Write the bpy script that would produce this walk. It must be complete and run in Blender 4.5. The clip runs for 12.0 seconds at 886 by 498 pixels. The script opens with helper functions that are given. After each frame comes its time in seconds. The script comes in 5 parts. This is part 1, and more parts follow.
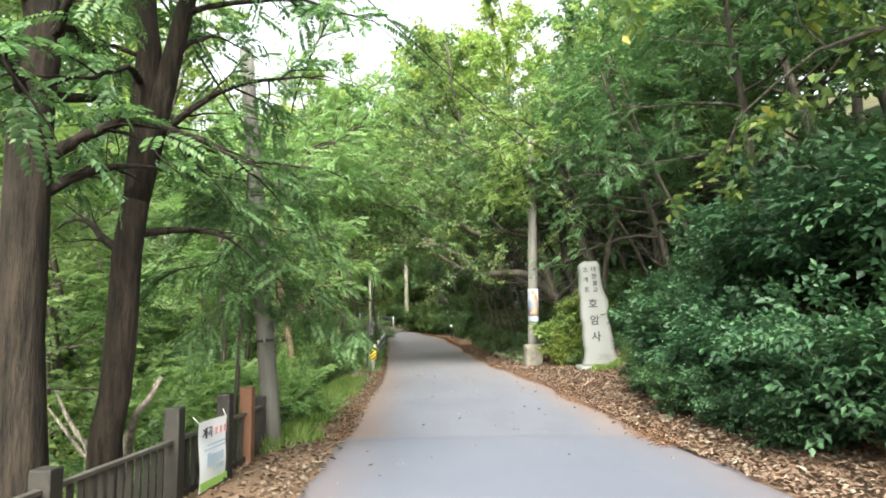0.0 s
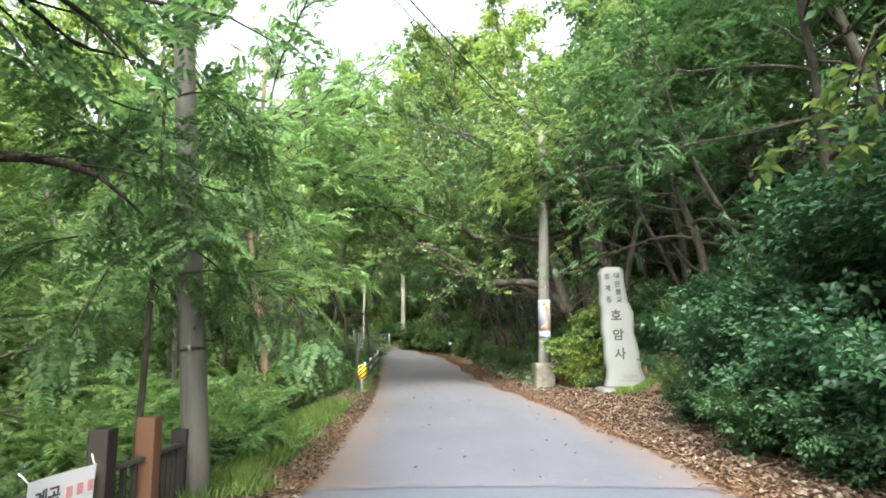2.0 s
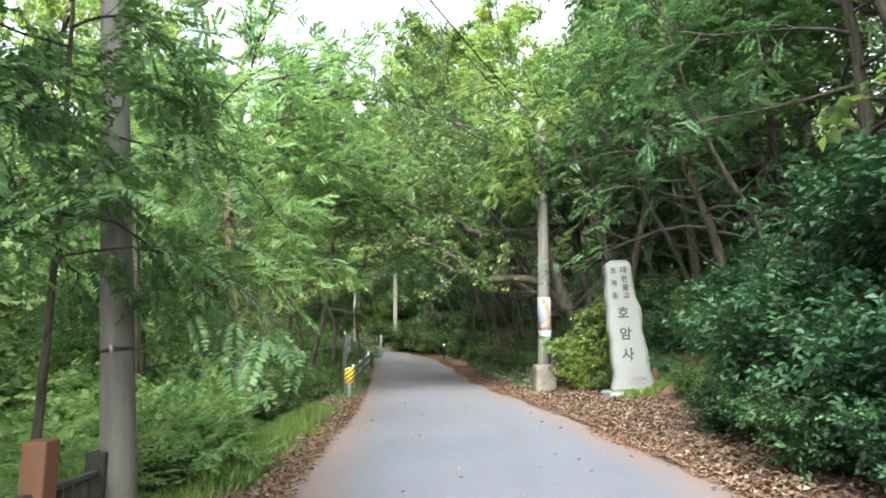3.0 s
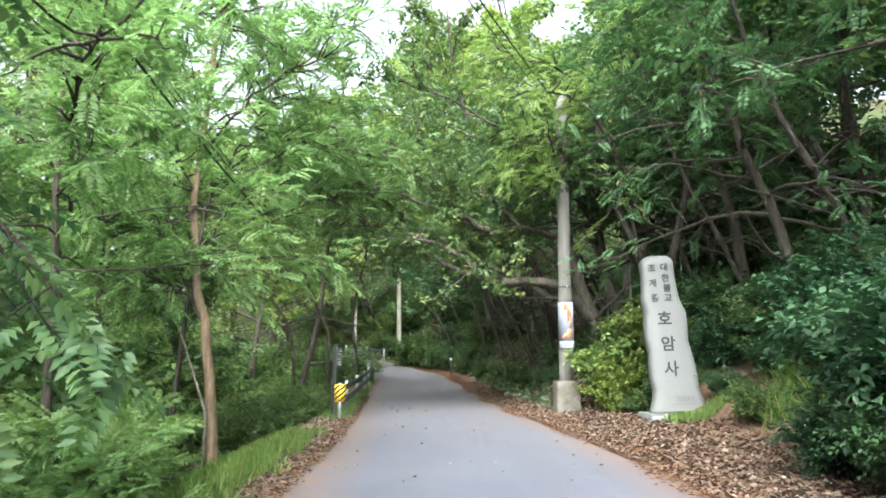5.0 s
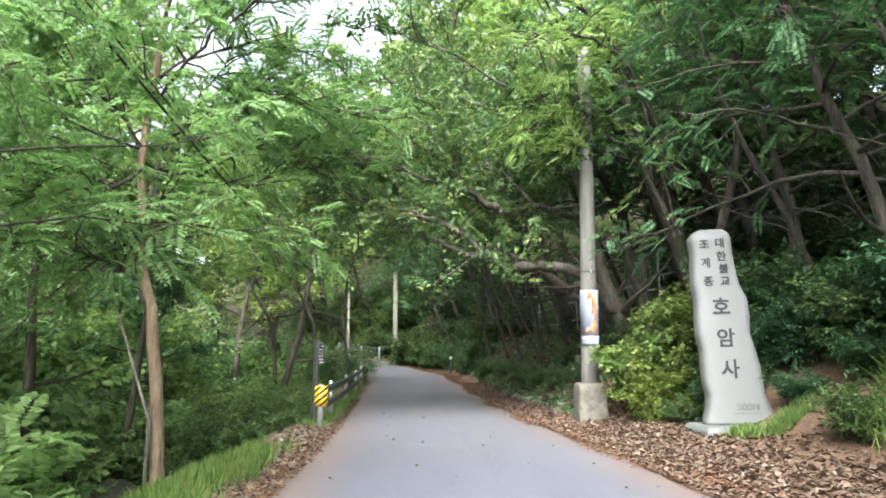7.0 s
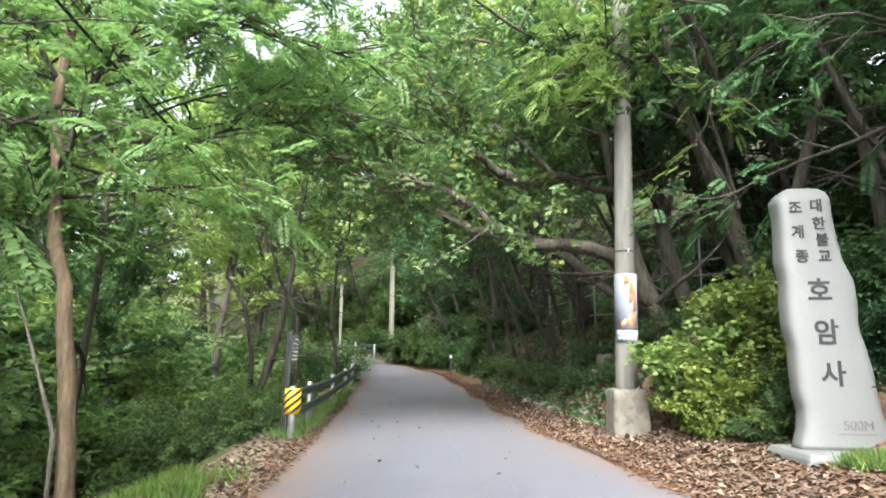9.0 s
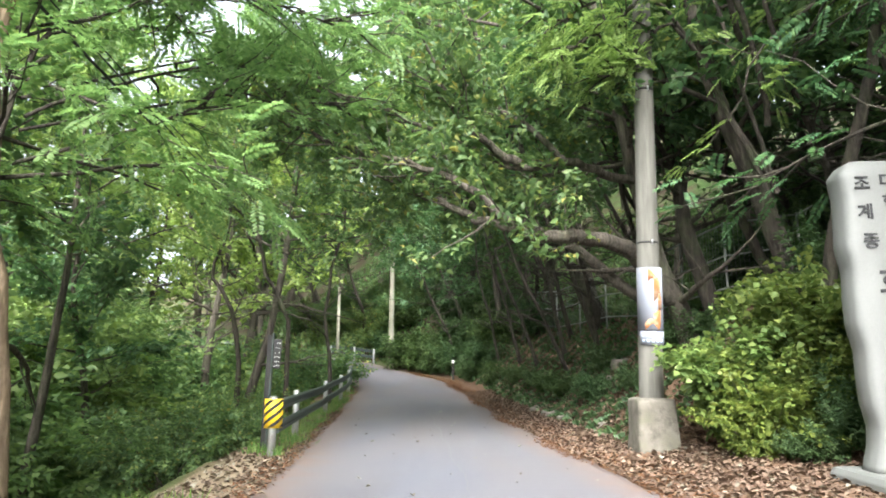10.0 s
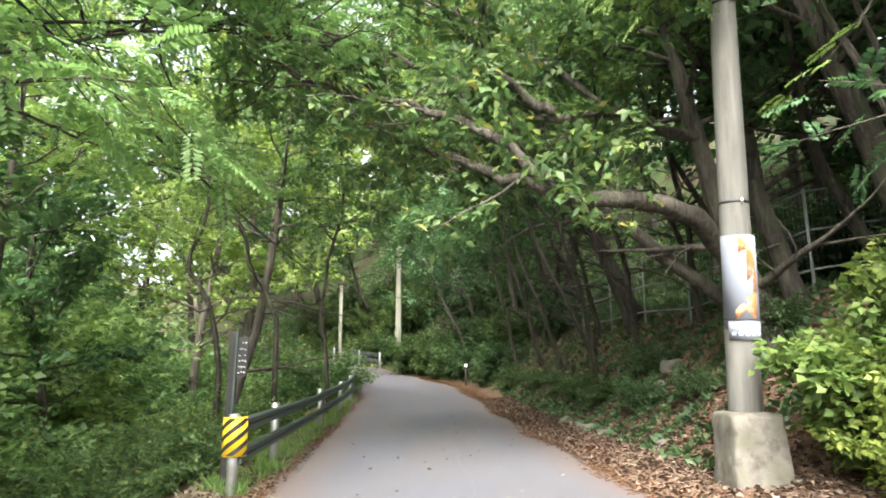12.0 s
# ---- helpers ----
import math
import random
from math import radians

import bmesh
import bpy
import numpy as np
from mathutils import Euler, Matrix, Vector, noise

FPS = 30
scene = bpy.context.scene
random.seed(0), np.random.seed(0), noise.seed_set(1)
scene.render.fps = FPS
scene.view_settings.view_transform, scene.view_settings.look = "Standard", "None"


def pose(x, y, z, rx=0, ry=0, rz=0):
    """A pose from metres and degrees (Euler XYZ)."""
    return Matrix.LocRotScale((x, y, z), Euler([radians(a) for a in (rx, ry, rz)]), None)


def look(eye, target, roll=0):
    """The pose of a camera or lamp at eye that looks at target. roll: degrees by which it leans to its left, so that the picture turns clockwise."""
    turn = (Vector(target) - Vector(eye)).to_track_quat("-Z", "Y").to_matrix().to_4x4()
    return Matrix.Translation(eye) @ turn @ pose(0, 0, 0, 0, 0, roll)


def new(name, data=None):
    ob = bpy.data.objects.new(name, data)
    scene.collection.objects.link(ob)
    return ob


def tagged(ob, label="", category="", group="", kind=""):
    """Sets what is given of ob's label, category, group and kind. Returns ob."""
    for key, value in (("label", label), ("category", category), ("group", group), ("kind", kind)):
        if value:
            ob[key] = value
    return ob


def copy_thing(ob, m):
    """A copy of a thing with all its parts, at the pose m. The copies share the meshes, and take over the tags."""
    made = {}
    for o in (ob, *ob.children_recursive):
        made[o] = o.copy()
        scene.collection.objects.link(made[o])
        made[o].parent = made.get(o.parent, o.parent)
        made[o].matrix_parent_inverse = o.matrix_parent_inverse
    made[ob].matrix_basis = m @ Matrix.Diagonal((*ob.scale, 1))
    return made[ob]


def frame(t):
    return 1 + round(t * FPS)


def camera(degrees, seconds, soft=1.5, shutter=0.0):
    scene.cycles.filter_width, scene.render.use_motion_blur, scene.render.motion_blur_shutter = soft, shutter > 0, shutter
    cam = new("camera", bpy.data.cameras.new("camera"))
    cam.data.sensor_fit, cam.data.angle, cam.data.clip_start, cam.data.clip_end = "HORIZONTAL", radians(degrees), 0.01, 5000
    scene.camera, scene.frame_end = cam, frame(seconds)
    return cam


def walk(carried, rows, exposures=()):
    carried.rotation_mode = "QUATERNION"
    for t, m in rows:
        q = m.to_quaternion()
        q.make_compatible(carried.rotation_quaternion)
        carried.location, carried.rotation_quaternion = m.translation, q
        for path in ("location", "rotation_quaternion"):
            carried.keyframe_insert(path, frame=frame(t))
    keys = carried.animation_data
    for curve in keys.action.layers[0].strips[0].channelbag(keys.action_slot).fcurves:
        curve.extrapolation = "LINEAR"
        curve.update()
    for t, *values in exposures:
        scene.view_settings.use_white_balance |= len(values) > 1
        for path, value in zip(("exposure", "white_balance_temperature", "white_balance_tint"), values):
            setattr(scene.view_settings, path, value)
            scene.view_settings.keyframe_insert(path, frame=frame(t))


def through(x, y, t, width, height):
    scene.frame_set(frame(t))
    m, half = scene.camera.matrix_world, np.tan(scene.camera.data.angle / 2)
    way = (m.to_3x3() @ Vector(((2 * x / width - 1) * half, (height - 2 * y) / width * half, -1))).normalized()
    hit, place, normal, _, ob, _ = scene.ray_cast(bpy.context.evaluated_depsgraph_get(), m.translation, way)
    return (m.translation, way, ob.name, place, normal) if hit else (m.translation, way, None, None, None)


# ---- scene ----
cam = camera(71.0, 12.0, soft=1.8)
METRES, EYE, TILT, LEAN, TURN = 15.0, 1.35, 9.0, 0.0, 0.0
ROWS = [
    (0.0, 0.0, 0.0, 0.0, -0.04, -2.14, 1.02),
    (0.5, -0.0001, 0.0426, -0.0098, -0.61, -1.71, 0.92),
    (1.0, -0.0021, 0.0827, -0.0182, -0.39, -0.62, 0.78),
    (1.5, -0.0012, 0.1241, -0.0276, -0.38, -0.19, 0.59),
    (2.0, -0.0022, 0.1655, -0.037, -0.13, -0.32, 0.51),
    (2.5, 0.0005, 0.2076, -0.0451, -0.51, -0.28, 0.52),
    (3.0, -0.0011, 0.2493, -0.0525, -0.74, -0.15, 0.69),
    (5.0, 0.0046, 0.4106, -0.0824, -0.03, 1.25, 0.71),
    (5.5, 0.0055, 0.4496, -0.0894, 0.21, 1.32, 0.69),
    (6.0, 0.0031, 0.4926, -0.0962, 0.36, 1.49, 0.62),
    (6.5, 0.0035, 0.5314, -0.1032, 0.05, 1.3, 0.56),
    (7.0, 0.0005, 0.5739, -0.1108, -0.17, 1.22, 0.4),
    (9.0, -0.0024, 0.742, -0.1385, -0.2, 1.15, -0.25),
    (9.5, 0.0003, 0.7817, -0.1441, -0.2, 1.28, -0.29),
    (10.0, 0.0001, 0.8229, -0.1505, 0.0, 1.61, -0.05),
    (10.5, 0.0004, 0.8615, -0.1564, -0.22, 1.56, 0.25),
    (11.0, -0.0022, 0.904, -0.1632, 0.04, 1.56, 0.51),
    (11.5, -0.0037, 0.9424, -0.1683, 0.16, 1.66, 0.65),
    (12.0, -0.0073, 0.9829, -0.1751, 0.73, 1.95, 0.58),
]

walk(cam, [(t, pose(0, 0, EYE, TILT, LEAN, TURN) @ pose(METRES * x, METRES * y, METRES * z, 90 + pitch, roll, yaw)) for t, x, y, z, yaw, pitch, roll in ROWS],
     exposures=[(0.0, 2.38, 6600, 3), (5.0, 2.38, 6000, 6), (9.0, 2.49, 6100, 8), (12.0, 2.66, 6400, 8)])

# ---- light: a bright overcast sky, with a broad weak sun ----
SUN_EL, SUN_AZ = 42.0, 190.0
world = bpy.data.worlds.new("world")
scene.world = world
world.use_nodes = True
wn, wl = world.node_tree.nodes, world.node_tree.links
wn.clear()
w_out, w_bg = wn.new("ShaderNodeOutputWorld"), wn.new("ShaderNodeBackground")
sky = wn.new("ShaderNodeTexSky")
sky.sky_type = "NISHITA"
sky.sun_disc = False
sky.sun_elevation, sky.sun_rotation = radians(SUN_EL), radians(SUN_AZ)
sky.air_density, sky.dust_density = 1.0, 6.0
pale = wn.new("ShaderNodeHueSaturation")
pale.inputs["Saturation"].default_value = 0.25
wl.new(sky.outputs[0], pale.inputs["Color"])
wl.new(pale.outputs[0], w_bg.inputs[0])
w_bg.inputs[1].default_value = 0.15
wl.new(w_bg.outputs[0], w_out.inputs[0])
sun_data = bpy.data.lights.new("sun", "SUN")
sun_data.energy, sun_data.angle, sun_data.color = 1.9, radians(35), (1.0, 0.97, 0.9)
sun = new("sun", sun_data)
sun_dir = Vector((math.sin(radians(SUN_AZ)) * math.cos(radians(SUN_EL)), math.cos(radians(SUN_AZ)) * math.cos(radians(SUN_EL)), math.sin(radians(SUN_EL))))
sun.matrix_world = look(sun_dir * 50, (0, 0, 0))


# ---- materials ----
class Mat:
    """A node material with a few shortcuts."""

    def __init__(self, name, rough=0.8, metal=0.0, spec=0.4):
        self.m = bpy.data.materials.new(name)
        self.m.use_nodes = True
        self.n, self.l = self.m.node_tree.nodes, self.m.node_tree.links
        self.b = self.n["Principled BSDF"]
        self.b.inputs["Roughness"].default_value = rough
        self.b.inputs["Metallic"].default_value = metal
        self.b.inputs["Specular IOR Level"].default_value = spec
        self.co = self.n.new("ShaderNodeTexCoord").outputs["Object"]

    def noise(self, scale, detail=4, rough=0.6, stretch=None):
        t = self.n.new("ShaderNodeTexNoise")
        t.inputs["Scale"].default_value, t.inputs["Detail"].default_value, t.inputs["Roughness"].default_value = scale, detail, rough
        src = self.co
        if stretch:
            mp = self.n.new("ShaderNodeMapping")
            mp.inputs["Scale"].default_value = stretch
            self.l.new(self.co, mp.inputs[0])
            src = mp.outputs[0]
        self.l.new(src, t.inputs["Vector"])
        return t.outputs["Fac"]

    def cells(self, scale, what="Distance"):
        t = self.n.new("ShaderNodeTexVoronoi")
        t.inputs["Scale"].default_value = scale
        self.l.new(self.co, t.inputs["Vector"])
        return t.outputs[what]

    def ramp(self, fac, stops):
        r = self.n.new("ShaderNodeValToRGB")
        e = r.color_ramp.elements
        while len(e) < len(stops):
            e.new(0.5)
        for k, (p, c) in zip(e, stops):
            k.position, k.color = p, (*c, 1) if len(c) == 3 else c
        self.l.new(fac, r.inputs[0])
        return r.outputs[0]

    def mix(self, fac, a, b, mode="MIX"):
        x = self.n.new("ShaderNodeMix")
        x.data_type, x.blend_type = "RGBA", mode
        for sock, v in ((x.inputs[0], fac), (x.inputs[6], a), (x.inputs[7], b)):
            if isinstance(v, (int, float)):
                sock.default_value = v
            elif isinstance(v, tuple):
                sock.default_value = (*v, 1)
            else:
                self.l.new(v, sock)
        return x.outputs[2]

    def math(self, op, a, b=0.0, clamp=False):
        x = self.n.new("ShaderNodeMath")
        x.operation, x.use_clamp = op, clamp
        for sock, v in ((x.inputs[0], a), (x.inputs[1], b)):
            if isinstance(v, (int, float)):
                sock.default_value = v
            else:
                self.l.new(v, sock)
        return x.outputs[0]

    def attr(self, name):
        a = self.n.new("ShaderNodeAttribute")
        a.attribute_name = name
        return a.outputs["Fac"]

    def island(self):
        return self.n.new("ShaderNodeNewGeometry").outputs["Random Per Island"]

    def thing_random(self):
        return self.n.new("ShaderNodeObjectInfo").outputs["Random"]

    def colour(self, c):
        if isinstance(c, tuple):
            self.b.inputs["Base Color"].default_value = (*c, 1)
        else:
            self.l.new(c, self.b.inputs["Base Color"])
        return self

    def rough(self, r):
        self.l.new(r, self.b.inputs["Roughness"])
        return self

    def bump(self, h, strength=0.4, dist=0.02):
        x = self.n.new("ShaderNodeBump")
        x.inputs["Strength"].default_value, x.inputs["Distance"].default_value = strength, dist
        self.l.new(h, x.inputs["Height"])
        self.l.new(x.outputs[0], self.b.inputs["Normal"])
        return self


def leaf_mat(name, stops, through=0.45, rough=0.5, patch=0.5):
    """Leaves: each its own tone, in lighter and darker patches, letting part of the light through."""
    k = Mat(name, rough=rough, spec=0.35)
    own = k.ramp(k.island(), stops)
    blotch = k.noise(0.55, 3)
    col = k.mix(k.math("MULTIPLY", k.math("SUBTRACT", blotch, 0.35, True), patch * 2, True), own, (1.25, 1.2, 0.85), "MULTIPLY")
    tint = k.ramp(k.thing_random(), [(0.0, (0.85, 0.95, 0.95)), (0.5, (1, 1, 1)), (1.0, (1.15, 1.08, 0.85))])
    col = k.mix(1.0, col, tint, "MULTIPLY")
    k.colour(col)
    tr = k.n.new("ShaderNodeBsdfTranslucent")
    k.l.new(k.mix(1.0, col, (1.15, 1.24, 0.98), "MULTIPLY"), tr.inputs[0])
    mx = k.n.new("ShaderNodeMixShader")
    mx.inputs[0].default_value = through
    out = k.n["Material Output"]
    k.l.new(k.b.outputs[0], mx.inputs[1])
    k.l.new(tr.outputs[0], mx.inputs[2])
    k.l.new(mx.outputs[0], out.inputs[0])
    return k.m


LEAF_PINNATE = leaf_mat("pinnate_leaf", [(0, (0.102, 0.163, 0.075)), (0.5, (0.156, 0.234, 0.098)), (1, (0.225, 0.304, 0.125))], through=0.52)
LEAF_BROAD = leaf_mat("broad_leaf", [(0, (0.065, 0.113, 0.052)), (0.6, (0.105, 0.166, 0.066)), (0.93, (0.164, 0.225, 0.078)), (1, (0.277, 0.250, 0.075))], through=0.5)
LEAF_DARK = leaf_mat("forest_leaf", [(0, (0.052, 0.108, 0.052)), (0.6, (0.082, 0.152, 0.066)), (1, (0.126, 0.200, 0.085))])
# Brighter copy of the yellow-green leaf: sun on far crowns, put into the colour.
LEAF_CANOPY_SUNLIT = leaf_mat("sunlit_canopy_leaf", [(0, (0.14, 0.2, 0.06)), (0.6, (0.2, 0.275, 0.08)), (1, (0.28, 0.34, 0.1))], through=0.52)
LEAF_BUSH = leaf_mat("bush_leaf", [(0, (0.022, 0.057, 0.028)), (0.6, (0.035, 0.082, 0.038)), (1, (0.067, 0.127, 0.058))], through=0.3)
LEAF_YELLOW = leaf_mat("yellow_green_leaf", [(0, (0.086, 0.131, 0.040)), (0.6, (0.142, 0.194, 0.055)), (1, (0.211, 0.254, 0.076))])
GRASS = leaf_mat("grass_blade", [(0, (0.09, 0.175, 0.045)), (0.6, (0.15, 0.25, 0.065)), (1, (0.26, 0.26, 0.11))], through=0.35)
FERN = leaf_mat("undergrowth_leaf", [(0, (0.044, 0.082, 0.036)), (0.6, (0.073, 0.122, 0.050)), (1, (0.115, 0.168, 0.070))])
LEAF_FEATHER = leaf_mat("young_feathery_leaf", [(0, (0.138, 0.212, 0.085)), (0.5, (0.191, 0.280, 0.110)), (1, (0.253, 0.345, 0.142))], through=0.52)
LITTER = leaf_mat("dead_leaf", [(0, (0.077, 0.048, 0.034)), (0.4, (0.119, 0.074, 0.052)), (0.8, (0.159, 0.105, 0.076)), (1, (0.224, 0.163, 0.125))], through=0.1, rough=0.8, patch=0.1)
NEEDLE = leaf_mat("rusty_needle", [(0, (0.112, 0.043, 0.021)), (0.5, (0.215, 0.090, 0.043)), (1, (0.292, 0.155, 0.086))], through=0.1, rough=0.8, patch=0.1)


LEAF_PALE = leaf_mat("pale_dry_leaf", [(0, (0.103, 0.077, 0.056)), (0.5, (0.181, 0.150, 0.116)), (1, (0.310, 0.275, 0.232))], through=0.1, rough=0.75, patch=0.1)


def bark_mat(name, a, b, moss=0.0):
    k = Mat(name, rough=0.9, spec=0.2)
    coarse = k.noise(5, 5, 0.65, (3.0, 3.0, 0.35))
    ridges = k.math("ADD", k.math("MULTIPLY", coarse, 0.7), k.math("MULTIPLY", k.noise(18, 5, 0.7, (3.0, 3.0, 0.5)), 0.3))
    big = k.noise(1.7, 4)
    col = k.ramp(ridges, [(0.38, a), (0.52, tuple(0.45 * p + 0.55 * q for p, q in zip(a, b))), (0.64, b)])
    col = k.mix(k.math("MULTIPLY", k.math("SUBTRACT", big, 0.5, True), 2.0, True), col, tuple(0.6 * v for v in a))
    if moss:
        col = k.mix(k.math("MULTIPLY", k.math("SUBTRACT", k.noise(2.3, 5), 0.5, True), moss * 4, True), col, (0.09, 0.12, 0.05))
    return k.colour(col).bump(ridges, 1.0, 0.08).m


# Red-brown bark, taken nearly to black to paint in the backlit trunks' shade.
BARK_RED = bark_mat("red_brown_bark", (0.006, 0.005, 0.004), (0.043, 0.032, 0.024))
BARK_GREY = bark_mat("grey_bark", (0.035, 0.03, 0.025), (0.14, 0.12, 0.097), 0.35)
BARK_DARK = bark_mat("dark_bark", (0.025, 0.021, 0.018), (0.095, 0.08, 0.065), 0.4)
BARK_BONE = bark_mat("bleached_bark", (0.1, 0.085, 0.07), (0.36, 0.32, 0.27))
BARK_PALE = bark_mat("pale_bark", (0.12, 0.085, 0.055), (0.3, 0.22, 0.15), 0.2)

k = Mat("asphalt", rough=0.85, spec=0.35)
fine, mid, wide = k.noise(160, 3, 0.7), k.noise(9, 5), k.noise(0.7, 4, 0.6, (1.0, 0.25, 1.0))
col = k.ramp(wide, [(0.3, (0.080, 0.085, 0.105)), (0.7, (0.115, 0.118, 0.146))])
col = k.mix(k.math("MULTIPLY", fine, 0.55), col, (0.073, 0.075, 0.091))
col = k.mix(k.math("MULTIPLY", k.math("SUBTRACT", mid, 0.55, True), 1.2, True), col, (0.173, 0.170, 0.191))
edge = k.attr("edge")
dirt = k.math("MULTIPLY", edge, k.math("MULTIPLY", k.math("SUBTRACT", k.noise(3, 6, 0.7), 0.2, True), 3.4), True)
col = k.mix(k.math("MULTIPLY", k.math("SUBTRACT", k.noise(2.6, 6, 0.7), 0.46, True), 2.6, True), col, (0.099, 0.097, 0.112))
col = k.mix(k.math("MULTIPLY", k.math("SUBTRACT", k.noise(0.33, 4), 0.42, True), 2.2, True), col, (0.120, 0.122, 0.141))
col = k.mix(k.math("MULTIPLY", k.math("SUBTRACT", k.noise(1.1, 6, 0.65, (2.2, 0.16, 1.0)), 0.5, True), 2.4, True), col, (0.086, 0.086, 0.101))
col = k.mix(k.math("MULTIPLY", k.math("SUBTRACT", k.noise(22, 4, 0.7), 0.6, True), 3.0, True), col, (0.190, 0.179, 0.181))
col = k.mix(dirt, col, (0.149, 0.101, 0.080))
col = k.mix(k.math("MULTIPLY", k.attr("dust"), k.math("MULTIPLY", k.math("SUBTRACT", k.noise(0.9, 5, 0.6, (1.0, 0.3, 1.0)), 0.2, True), 1.6), True), col, (0.118, 0.104, 0.102))
col = k.mix(k.math("MULTIPLY", k.attr("newer"), 0.6), col, (0.071, 0.079, 0.105))
ASPHALT = k.colour(col).bump(k.math("ADD", fine, k.math("MULTIPLY", mid, 0.5)), 0.35, 0.006).m

k = Mat("forest_floor", rough=0.95, spec=0.15)
leafy = k.cells(34, "Color")
sep = k.n.new("ShaderNodeSeparateColor")
k.l.new(leafy, sep.inputs[0])
brown = k.ramp(sep.outputs[0], [(0, (0.077, 0.043, 0.028)), (0.5, (0.125, 0.075, 0.048)), (1, (0.176, 0.119, 0.083))])
soil = k.ramp(k.noise(3, 6), [(0.3, (0.035, 0.026, 0.018)), (0.7, (0.075, 0.055, 0.036))])
green = k.ramp(k.noise(14, 5), [(0.35, (0.035, 0.07, 0.02)), (0.7, (0.075, 0.12, 0.035))])
ground_col = k.mix(k.attr("litter"), k.mix(k.math("MULTIPLY", k.math("SUBTRACT", k.noise(0.8, 4), 0.4, True), 4.0, True), soil, green), brown)
ground_col = k.mix(k.math("MULTIPLY", k.attr("sand"), k.math("ADD", k.noise(5, 5), 0.2), True), ground_col, (0.27, 0.22, 0.16))
FLOOR = k.colour(ground_col).bump(k.math("ADD", k.cells(34), k.noise(30, 4)), 0.4, 0.02).m

k = Mat("concrete_pole", rough=0.85, spec=0.3)
stain = k.noise(2.0, 6, 0.7, (6, 6, 0.5))
POLE = k.colour(k.mix(k.math("MULTIPLY", k.noise(60, 3), 0.35), k.ramp(stain, [(0.3, (0.074, 0.071, 0.063)), (0.7, (0.152, 0.145, 0.131))]), (0.120, 0.109, 0.092))).bump(k.noise(80, 3), 0.25, 0.004).m

# Lighter copy of the pole concrete; the far pole's sunlight is in this colour.
k = Mat("pale_concrete_pole", rough=0.85, spec=0.3)
POLE_PALE = k.colour(k.ramp(k.noise(2.0, 6, 0.7, (6, 6, 0.5)), [(0.3, (0.206, 0.194, 0.150)), (0.7, (0.327, 0.310, 0.249))])).bump(k.noise(80, 3), 0.25, 0.004).m

k = Mat("old_concrete", rough=0.9, spec=0.25)
moss = k.math("MULTIPLY", k.math("SUBTRACT", k.noise(3.5, 6), 0.5, True), 4.0, True)
CONCRETE = k.colour(k.mix(moss, k.ramp(k.noise(7, 6), [(0.3, (0.065, 0.058, 0.047)), (0.7, (0.181, 0.163, 0.138))]), (0.069, 0.073, 0.043))).bump(k.noise(35, 5), 0.7, 0.012).m

k = Mat("white_granite", rough=0.55, spec=0.4)
gr = k.noise(150, 3, 0.7)
GRANITE = k.colour(k.mix(k.math("MULTIPLY", k.noise(2.2, 5, 0.6, (1.5, 1.5, 0.6)), 0.45), k.ramp(gr, [(0.3, (0.120, 0.123, 0.119)), (0.7, (0.181, 0.183, 0.176))]), (0.116, 0.118, 0.107))).bump(gr, 0.2, 0.004).m
CARVED = Mat("carved_black_paint", rough=0.7).colour((0.02, 0.02, 0.022)).m
ENGRAVED = Mat("engraved_grey", rough=0.8).colour((0.11, 0.105, 0.1)).m


def painted(name, c, rough=0.6, metal=0.0, wear=(0.1, 0.08, 0.06), amount=0.35):
    k = Mat(name, rough=rough, metal=metal)
    n = k.noise(6, 6, 0.7)
    return k.colour(k.mix(k.math("MULTIPLY", k.math("SUBTRACT", n, 0.48, True), amount * 8, True), c, wear)).bump(k.noise(40, 3), 0.15, 0.003).m


STEEL = painted("galvanised_steel", (0.36, 0.37, 0.37), 0.45, 0.7, (0.2, 0.17, 0.14))
WIRE = painted("dull_fence_wire", (0.27, 0.285, 0.275), 0.6, 0.3, (0.22, 0.2, 0.18))
RAIL = painted("weathered_green_rail", (0.055, 0.075, 0.07), 0.5, 0.2, (0.13, 0.12, 0.1))
YELLOW = painted("yellow_board", (0.75, 0.5, 0.02), 0.45, 0.0, (0.5, 0.36, 0.05), 0.15)
BLACK = painted("black_paint", (0.016, 0.015, 0.015), 0.5, 0.0, (0.05, 0.045, 0.04), 0.2)
WHITE = painted("white_paint", (0.7, 0.7, 0.68), 0.5, 0.0, (0.45, 0.42, 0.38), 0.2)
TAR = Mat("tar", rough=0.6).colour((0.065, 0.064, 0.068)).m
CABLE = Mat("black_cable", rough=0.6).colour((0.015, 0.015, 0.016)).m
WOOD_DARK = painted("dark_stained_wood", (0.017, 0.015, 0.012), 0.7, 0.0, (0.038, 0.033, 0.025), 0.4)
WOOD_CAP = painted("weathered_rail_cap", (0.05, 0.046, 0.04), 0.6, 0.0, (0.1, 0.095, 0.085), 0.4)
WOOD_RED = painted("red_brown_post_wood", (0.13, 0.06, 0.032), 0.7, 0.0, (0.11, 0.06, 0.035), 0.4)
PAPER = painted("white_poster", (0.195, 0.203, 0.242), 0.75, 0.0, (0.281, 0.273, 0.265), 0.25)
RUST = painted("orange_poster_stain", (0.312, 0.125, 0.043), 0.8, 0.0, (0.484, 0.351, 0.257), 0.6)
CLOTH = painted("white_banner_cloth", (0.75, 0.76, 0.78), 0.7, 0.0, (0.62, 0.66, 0.72), 0.1)
INK = Mat("dark_print", rough=0.6).colour((0.03, 0.03, 0.05)).m
